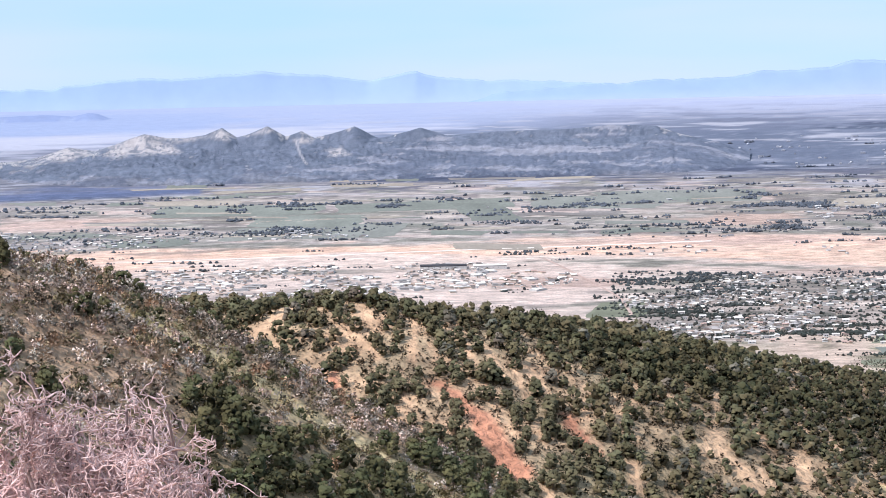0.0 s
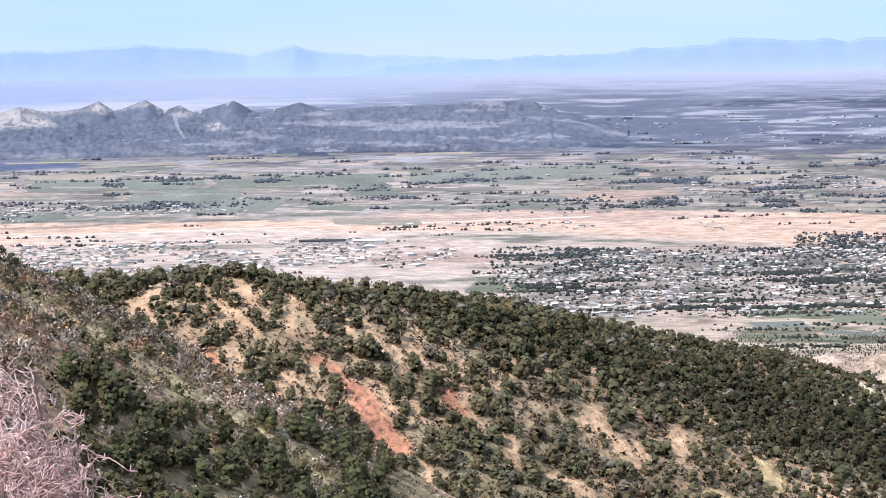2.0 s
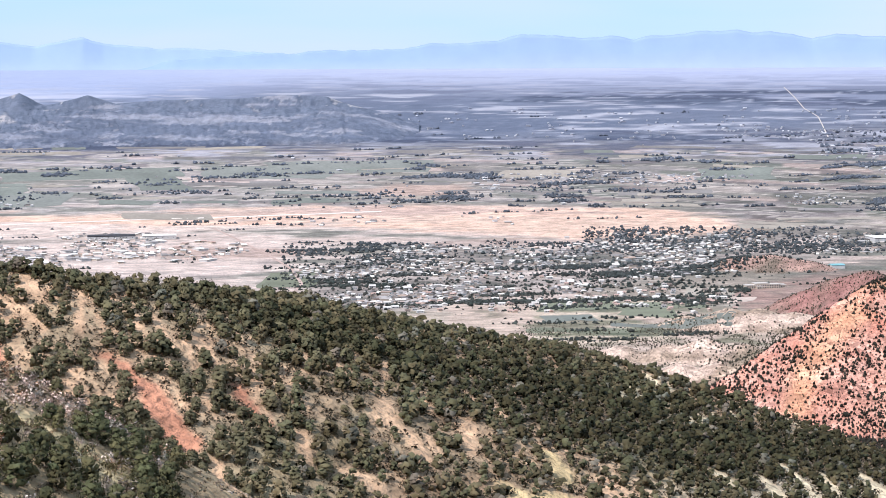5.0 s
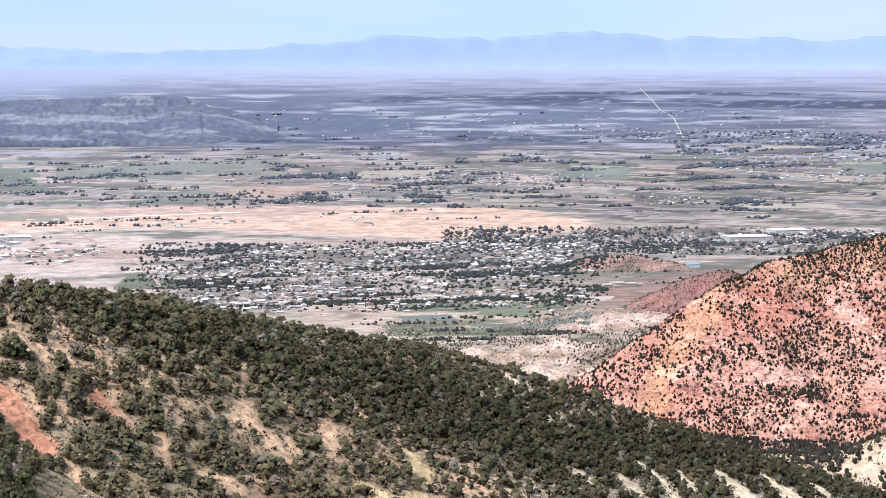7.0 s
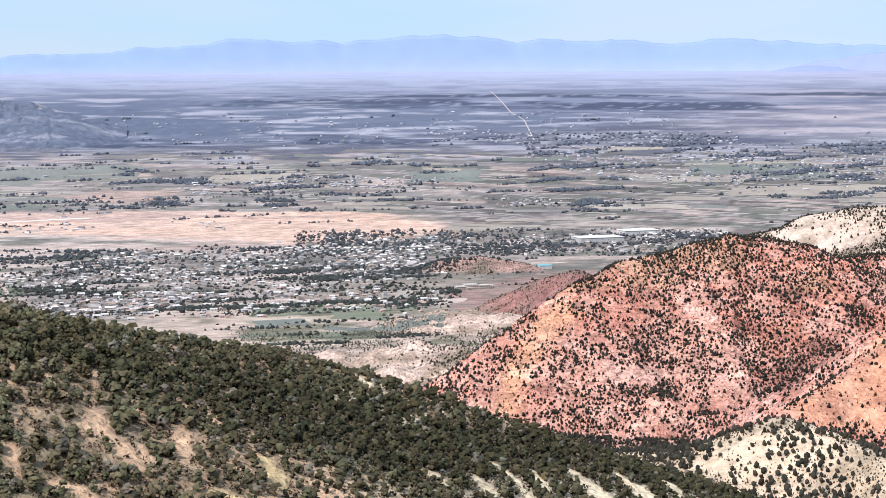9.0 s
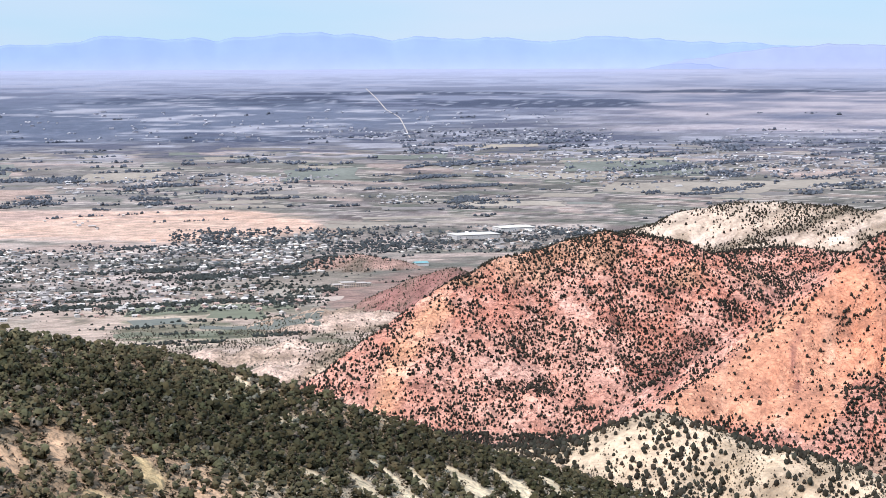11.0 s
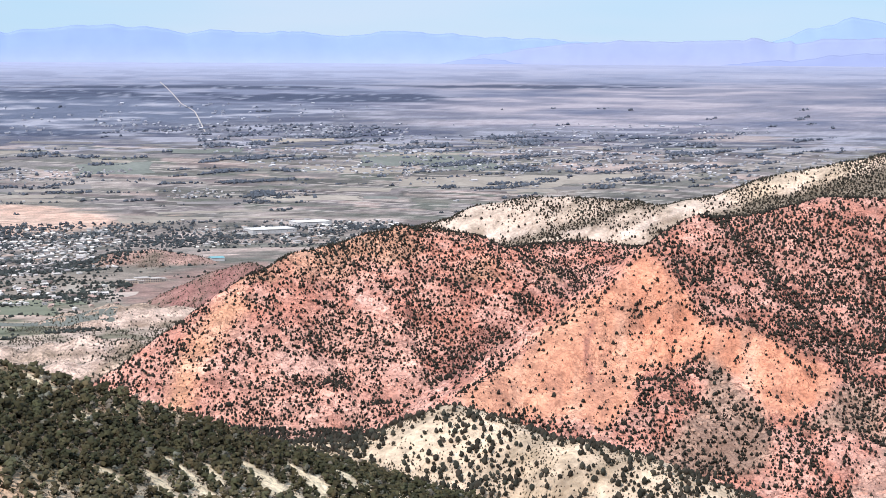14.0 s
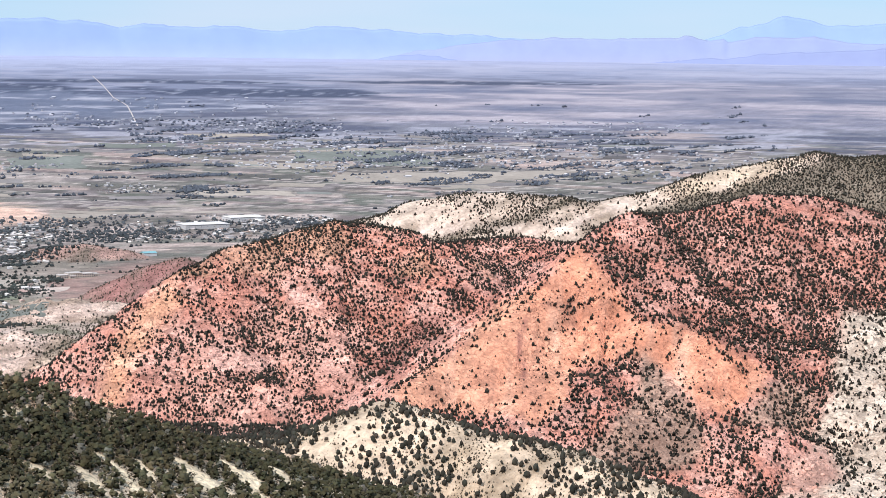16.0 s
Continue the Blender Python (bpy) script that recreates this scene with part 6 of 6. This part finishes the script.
grove(-3, 3, 2990, 3050, 180)
grove(-13.5, -10.5, 3230, 3330, 160)
belts(-13, 40, 2600, 3650, 150, 45)
belts(-13, 40, 3650, 3950, 40, 18)
belts(-9, 6, 2280, 2700, 40, 7)
belts(4, 22, 1850, 2500, 60)
x, y = np.concatenate(tree_x), np.concatenate(tree_y)
z, own = stand(x, y)
k = (own == 0) | (own == LOW_DARK) | (own == LOW_RED)
x, y, z = x[k], y[k], z[k]
w = (2.4 + 5.0 * rng.uniform(0, 1, len(x)) ** 1.6) * np.clip(np.hypot(x, y) / 2900, 0.7, 1.15)
# haze painted into the foliage tint: bluer and paler with distance
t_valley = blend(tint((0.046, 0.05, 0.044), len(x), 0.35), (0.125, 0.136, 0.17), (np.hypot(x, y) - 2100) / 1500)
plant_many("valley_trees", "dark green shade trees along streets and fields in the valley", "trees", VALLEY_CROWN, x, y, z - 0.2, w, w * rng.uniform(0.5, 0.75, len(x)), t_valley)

# houses


def house_arrays(w, d, h, roof, flat=False):
    """Walls and a gabled or flat roof with overhanging eaves: vertices, wall quads, roof quads."""
    a, b, e = w / 2, d / 2, 0.35
    v = [(-a, -b, 0), (a, -b, 0), (a, b, 0), (-a, b, 0), (-a, -b, h), (a, -b, h), (a, b, h), (-a, b, h)]
    walls = [(0, 1, 5, 4), (1, 2, 6, 5), (2, 3, 7, 6), (3, 0, 4, 7)]
    if flat:
        v += [(-a - e, -b - e, h), (a + e, -b - e, h), (a + e, b + e, h), (-a - e, b + e, h), (-a - e, -b - e, h + 0.5), (a + e, -b - e, h + 0.5), (a + e, b + e, h + 0.5), (-a - e, b + e, h + 0.5)]
        roofs = [(8, 9, 13, 12), (9, 10, 14, 13), (10, 11, 15, 14), (11, 8, 12, 15), (12, 13, 14, 15)]
    else:
        v += [(-a - e, -b - e, h - 0.1), (a + e, -b - e, h - 0.1), (a + e, b + e, h - 0.1), (-a - e, b + e, h - 0.1), (-a - e, 0, h + roof), (a + e, 0, h + roof)]
        roofs = [(8, 9, 13, 12), (10, 11, 12, 13), (8, 12, 11, 8), (9, 10, 13, 9)]
    return np.array(v), walls, roofs


def many_houses(name, label, x, y, z, widths, depths, heights, roof_cols, wall_cols, flat):
    vs, fs, ts, n = [], [], [], 0
    for i in range(len(x)):
        v, walls, roofs = house_arrays(widths[i], depths[i], heights[i], 1.1, flat[i])
        a = turn_of[i]
        c, s = math.cos(a), math.sin(a)
        p = np.stack([v[:, 0] * c - v[:, 1] * s + x[i], v[:, 0] * s + v[:, 1] * c + y[i], v[:, 2] + z[i]], 1)
        vs.append(p)
        ts.append(np.vstack([np.tile(wall_cols[i], (8, 1)), np.tile(roof_cols[i], (len(v) - 8, 1))]))
        fs += [(f[0] + n, f[1] + n, f[2] + n, f[2] + n if f[3] == f[0] else f[3] + n) for f in walls] + [(f[0] + n, f[1] + n, f[2] + n, f[3] + n) for f in roofs if f[3] != f[0]]
        n += len(v)
    return tagged(mesh_object(name, np.vstack(vs), np.array(fs), [CLOUDY], [("tint", np.vstack(ts))]), label, "houses", kind="stuff")


def box_bm(w, d, h, z0=0.0, top=True):
    bm = bmesh.new()
    v = [bm.verts.new((sx * w / 2, sy * d / 2, zz)) for zz in (z0, z0 + h) for sx, sy in ((-1, -1), (1, -1), (1, 1), (-1, 1))]
    for f in ((0, 1, 5, 4), (1, 2, 6, 5), (2, 3, 7, 6), (3, 0, 4, 7)):
        bm.faces.new([v[k] for k in f])
    if top:
        bm.faces.new(v[4:])
        bm.faces.new(v[3::-1])
    return bm


def roof_bm(w, d, h, rise, eave=0.4, flat=False):
    bm = bmesh.new()
    a, b = w / 2 + eave, d / 2 + eave
    if flat:
        bm.free()
        return box_bm(w + 2 * eave, d + 2 * eave, 0.45, h)
    p = [bm.verts.new(q) for q in ((-a, -b, h - 0.15), (a, -b, h - 0.15), (a, b, h - 0.15), (-a, b, h - 0.15), (-a, 0, h + rise), (a, 0, h + rise))]
    for f in ((0, 1, 5, 4), (2, 3, 4, 5), (0, 4, 3), (1, 2, 5), (3, 2, 1, 0)):
        bm.faces.new([p[k] for k in f])
    return bm


def window_row(bm_w, parent, y, z, count, width, size=0.9):
    for k in range(count):
        q = box_bm(size, 0.08, size, z)
        bmesh.ops.translate(q, verts=q.verts, vec=((k + 0.5) / count * width - width / 2, y, 0))
        part("window", q, GLASS, parent)


def building(name, label, category, group, w, d, h, rise, wall_mat, roof_mat, flat=False, windows=0):
    ob = new(name)
    walls = part("shell", box_bm(w, d, h, -0.6), wall_mat, ob)
    part("roof", roof_bm(w, d, h, rise, flat=flat), roof_mat, ob)
    if windows:
        window_row(None, walls, -d / 2 - 0.03, h * 0.4, windows, w)
    return tagged(ob, label, category, group)


ROOFS = [plain_material("grey_roof", (0.33, 0.295, 0.28), 0.85, 1.15, 0.3), plain_material("brown_roof", (0.20, 0.15, 0.13), 0.85, 1.15, 0.3), plain_material("white_roof", (0.64, 0.585, 0.54), 0.9, 1.1, 0.3),
         plain_material("pink_roof", (0.50, 0.34, 0.29), 0.85, 1.15, 0.3)]
house_kinds = [building("house", "small %s house in the town" % s, "house", "houses of the town", w_, d_, 2.2, 1.0, wall, roof, windows=2)
               for s, w_, d_, wall, roof in (("grey-roofed pale", 4.6, 4.4, PALE_WALL, ROOFS[0]), ("brown-roofed tan", 5, 4.4, TAN_WALL, ROOFS[1]), ("white-roofed pale", 5.2, 4.8, PALE_WALL, ROOFS[2]),
                                             ("pink-roofed tan", 4.6, 4.2, TAN_WALL, ROOFS[3]), ("white-roofed low", 7, 5, PALE_WALL, ROOFS[2]))]
b, d = rng.uniform(7, 19, 700), rng.uniform(1870, 2250, 700)
hx, hy = polar(b, d)
hz, own = stand(hx, hy)
k = np.nonzero((own == 0) & (fbm(hx, hy, 90, 37, 3) > -0.05) & (b < 7 + (2300 - d) / 20))[0][:210]
for n_, i in enumerate(k):
    m = pose(hx[i], hy[i], hz[i], 0, 0, rng.normal(0, 8) + rng.choice([0, 0, 90]))
    kind = int(rng.integers(0, len(house_kinds)))
    if n_ < len(house_kinds):
        house_kinds[n_].matrix_basis = m
    else:
        copy_thing(house_kinds[kind], m)
shed_kinds = [building("warehouse", s + " warehouse on the industrial estate", "warehouse", "warehouses", w_, d_, h_, 0.6, wall, roof)
              for s, w_, d_, h_, wall, roof in (("white-roofed pale", 11, 22, 2.2, PALE_WALL, WHITE_ROOF), ("long grey-roofed pale", 18, 14, 2.4, PALE_WALL, ROOFS[0]), ("small pink-roofed tan", 7, 10, 2.0, TAN_WALL, ROOFS[3]), ("white-roofed tan", 7, 16, 2.0, TAN_WALL, ROOFS[2]))]
b, d = rng.uniform(-8.6, 3.2, 130), rng.uniform(2330, 2570, 130)
hx, hy = polar(b, d)
hz, own = stand(hx, hy)
for n_, i in enumerate(np.nonzero(fbm(hx, hy, 120, 39, 3) > -0.2)[0][:80]):
    m = pose(hx[i], hy[i], hz[i], 0, 0, rng.normal(0, 25))
    if n_ < 4:
        shed_kinds[n_].matrix_basis = m
    else:
        copy_thing(shed_kinds[int(rng.integers(0, 4))], m)


def at_polar(b, d, turn=0.0):
    x, y = polar(b, d)
    z, _o = stand(np.array([x]), np.array([y]))
    return pose(float(x), float(y), float(z[0]), 0, 0, turn)


building("factory", "long low factory with a dark roof", "factory", "", 62, 24, 4, 0.5, PALE_WALL, DARK_ROOF, True, 8).matrix_basis = at_polar(0.0, 2558)
building("factory", "long low factory with a white roof", "factory", "", 44, 20, 4.5, 0.5, PALE_WALL, WHITE_ROOF, True, 6).matrix_basis = at_polar(1.4, 2550)
building("store", "broad white-roofed store on the edge of the town", "store", "", 62, 34, 5, 0.5, PALE_WALL, WHITE_ROOF, True, 7).matrix_basis = at_polar(23.1, 2537)
building("store", "broad white-roofed store beyond the town", "store", "", 50, 30, 5, 0.5, PALE_WALL, WHITE_ROOF, True, 6).matrix_basis = at_polar(24.3, 2606)
building("hall", "low hall with a turquoise roof", "hall", "", 16, 14, 4, 1.2, PALE_WALL, TEAL_ROOF).matrix_basis = at_polar(21.5, 2275)


def campus():
    """A pale building of several flat-roofed wings with dark windows."""
    ob = new("campus_building")
    for dx, dy, w_, d_, h_ in ((0, 0, 16, 12, 6), (-13, -3, 11, 10, 4.5), (14, -2, 13, 10, 5), (24, 3, 9, 9, 3.6), (-4, -8, 7, 6, 3.5)):
        bm = box_bm(w_, d_, h_, -1.0)
        bmesh.ops.translate(bm, verts=bm.verts, vec=(dx, dy, 0))
        wing = part("wing", bm, TAN_WALL, ob)
        bm = box_bm(w_ + 0.6, d_ + 0.6, 0.5, h_ - 1.0)
        bmesh.ops.translate(bm, verts=bm.verts, vec=(dx, dy, 0))
        part("roof", bm, gravel, ob)
        for k in range(int(w_ / 2.6)):
            for row in range(2 if h_ > 4 else 1):
                q = box_bm(1.2, 0.1, 1.1, 0.6 + 2.1 * row)
                bmesh.ops.translate(q, verts=q.verts, vec=(dx - w_ / 2 + 1.5 + k * 2.6, dy - d_ / 2 - 0.04, 0))
                part("window", q, GLASS, wing)
    return tagged(ob, "pale building of several flat-roofed wings below red hills", "building")


campus().matrix_basis = at_polar(19.3, 2097)

# the rest of the town, too many to count
sets = [(5, 19.5, 1830, 2470, 2900), (14, 27, 2390, 2650, 1200), (-9, 4, 2300, 2600, 1000), (-13.5, -8.5, 2840, 3050, 260), (-8.5, -2, 2900, 3000, 110), (11, 19, 3000, 3200, 320), (22, 36.5, 3150, 3420, 330),
        (18, 38, 3380, 3740, 760), (24, 40, 3050, 3400, 380), (5, 12, 2600, 2750, 60), (20, 24.5, 2880, 2960, 70), (-2, 36, 2700, 3600, 160), (6, 14, 2480, 2540, 70), (-2, 26, 3600, 3990, 380)]
hb = np.concatenate([rng.uniform(s[0], s[1], s[4]) for s in sets])
hd = np.concatenate([rng.uniform(s[2], s[3], s[4]) for s in sets])
hx, hy = polar(hb, hd)
hz, own = stand(hx, hy)
TOWN_EDGE = ((5.2, -6.5), (8.68, -5.85), (13.5, -5.6), (18.6, -5.3), (22.3, -4.9), (27, -4.8), (27, -5.6), (22.5, -5.7), (20, -6.1), (16.5, -6.7), (14.1, -7.0), (11.1, -7.3), (8.4, -7.7), (6, -7.5))
k = (own == 0) & (fbm(hx, hy, 110, 37, 3) > -0.12) & ((hd > 2650) | (hb < 4.5) | (zone(hb, up_angle(hx, hy, hz), TOWN_EDGE, 0.3, 0.2 * fbm(hx, hy, 40, 137, 3)) > rng.uniform(0, 1, len(hx))))
hx, hy, hz, hd, hb = hx[k], hy[k], hz[k], hd[k], hb[k]
industrial = ((hb < 4.5) & (hd < 2620))[:, None] * 1.0
count = len(hx)
turn_of = rng.normal(0, 0.3, count) + (rng.uniform(0, 1, count) < 0.4) * 1.57
large = rng.uniform(0, 1, count) ** 4
pal = np.array([(0.82, 0.81, 0.82), (0.64, 0.62, 0.63), (0.42, 0.40, 0.42), (0.27, 0.26, 0.275), (0.15, 0.14, 0.15), (0.36, 0.28, 0.25)])
walls_p = np.array([(0.62, 0.58, 0.54), (0.50, 0.43, 0.37), (0.70, 0.68, 0.66)])
# roof and wall tints fade to grey-blue with distance as painted haze
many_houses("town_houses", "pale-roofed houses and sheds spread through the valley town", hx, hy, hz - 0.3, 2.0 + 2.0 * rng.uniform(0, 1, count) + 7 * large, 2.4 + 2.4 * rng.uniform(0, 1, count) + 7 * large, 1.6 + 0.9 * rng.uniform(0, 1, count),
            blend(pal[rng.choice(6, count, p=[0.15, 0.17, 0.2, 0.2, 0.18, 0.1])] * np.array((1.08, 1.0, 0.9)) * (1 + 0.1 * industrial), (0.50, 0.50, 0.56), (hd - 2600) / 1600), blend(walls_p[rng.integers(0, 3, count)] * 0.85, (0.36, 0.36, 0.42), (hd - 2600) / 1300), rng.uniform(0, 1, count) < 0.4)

# ---- the leafless bush below the overlook ----


def tube(vs, fs, pts, radii, sides=4):
    n0 = len(vs)
    for k, p in enumerate(pts):
        ahead = (pts[min(k + 1, len(pts) - 1)] - pts[max(k - 1, 0)]).normalized()
        side = ahead.orthogonal().normalized()
        other = ahead.cross(side)
        for j in range(sides):
            a = 2 * math.pi * j / sides
            vs.append(p + radii[k] * (math.cos(a) * side + math.sin(a) * other))
    for k in range(len(pts) - 1):
        for j in range(sides):
            a, b = n0 + k * sides + j, n0 + k * sides + (j + 1) % sides
            fs.append((a, b, b + sides, a + sides))


def bush(label, height, reach, seed, limbs=20):
    """Stems that fan out into a dome, beset with short, knobbly, forking twigs."""
    r = random.Random(seed)
    ob = new("leafless_bush")
    twig_v, twig_f = [], []

    def crooked(p, way, length, radius, steps, vs, fs, bend, sides=3):
        pts, radii = [p.copy()], [radius]
        for k in range(steps):
            way = (way + Vector((r.gauss(0, bend), r.gauss(0, bend), r.gauss(0.04, bend)))).normalized()
            pts.append(pts[-1] + way * length / steps)
            radii.append(radius * (1 - 0.35 * (k + 1) / steps))
        tube(vs, fs, pts, radii, sides)
        return pts, way

    for k in range(14):
        vs, fs = [], []
        a = 2 * math.pi * k / 14 + r.uniform(-0.2, 0.2)
        tall = k % 5 == 2
        out = reach * (r.uniform(0.3, 0.9) if tall else r.uniform(0.15, 1.0))
        tip = Vector((out * math.cos(a), out * math.sin(a), height * math.sqrt(max(0.1, 1 - 0.30 * (out / reach) ** 2)) * (r.uniform(1.04, 1.14) if tall else r.uniform(0.82, 0.98))))
        root = Vector((0.12 * math.cos(a), 0.12 * math.sin(a), -0.1))
        mid = root.lerp(tip, 0.5) + Vector((0.10 * math.cos(a), 0.10 * math.sin(a), 0.1))
        pts = [root.lerp(mid, t / 3) for t in range(3)] + [mid.lerp(tip, t / 5) + Vector((r.gauss(0, 0.025), r.gauss(0, 0.025), 0)) for t in range(6)]
        tube(vs, fs, pts, [0.020 - 0.0018 * q for q in range(len(pts))], 5)
        s = mesh_object("stem", vs, fs, [STEM], smooth=True)
        s.parent = ob
        for _b in range(limbs):
            t = r.uniform(0.66, 1.0) * (len(pts) - 1)
            q = pts[int(t)].lerp(pts[min(int(t) + 1, len(pts) - 1)], t - int(t))
            side = Vector((r.gauss(0, 1), r.gauss(0, 1), r.gauss(0.45, 0.5))).normalized()
            limb, way = crooked(q, side, r.uniform(0.14, 0.34), 0.0042, 7, twig_v, twig_f, 0.62, 3)
            for _c in range(8):
                q1 = limb[r.randint(1, 7)]
                w1 = (way + Vector((r.gauss(0, 0.9), r.gauss(0, 0.9), r.gauss(0.2, 0.7)))).normalized()
                twig, w2 = crooked(q1, w1, r.uniform(0.035, 0.09), 0.0034, 3, twig_v, twig_f, 0.7)
                for _d in range(2):
                    crooked(twig[r.randint(1, 3)], (w2 + Vector((r.gauss(0, 0.9), r.gauss(0, 0.9), r.gauss(0, 0.9)))).normalized(), r.uniform(0.02, 0.045), 0.0034, 1, twig_v, twig_f, 0.5)
    t = mesh_object("twiggy_crown", twig_v, twig_f, [TWIG], smooth=True)
    t.parent = ob
    tagged(t, "pale pinkish knobbly twigs")
    return tagged(ob, label, "bush")


for bb_, dd_, hh_, rr_, seed, limbs in ((-13.3, 8.0, 2.16, 0.56, 3, 24), (-11.2, 7.9, 2.15, 0.56, 12, 24), (-9.3, 8.1, 2.08, 0.54, 21, 22), (-8.0, 8.3, 1.96, 0.40, 33, 14)):
    x, y = polar(bb_, dd_)
    z, _o = stand(np.array([x]), np.array([y]))
    bush("leafless bush with pale pinkish twigs below the overlook", hh_, rr_, seed, limbs).location = (float(x), float(y), float(z[0]))
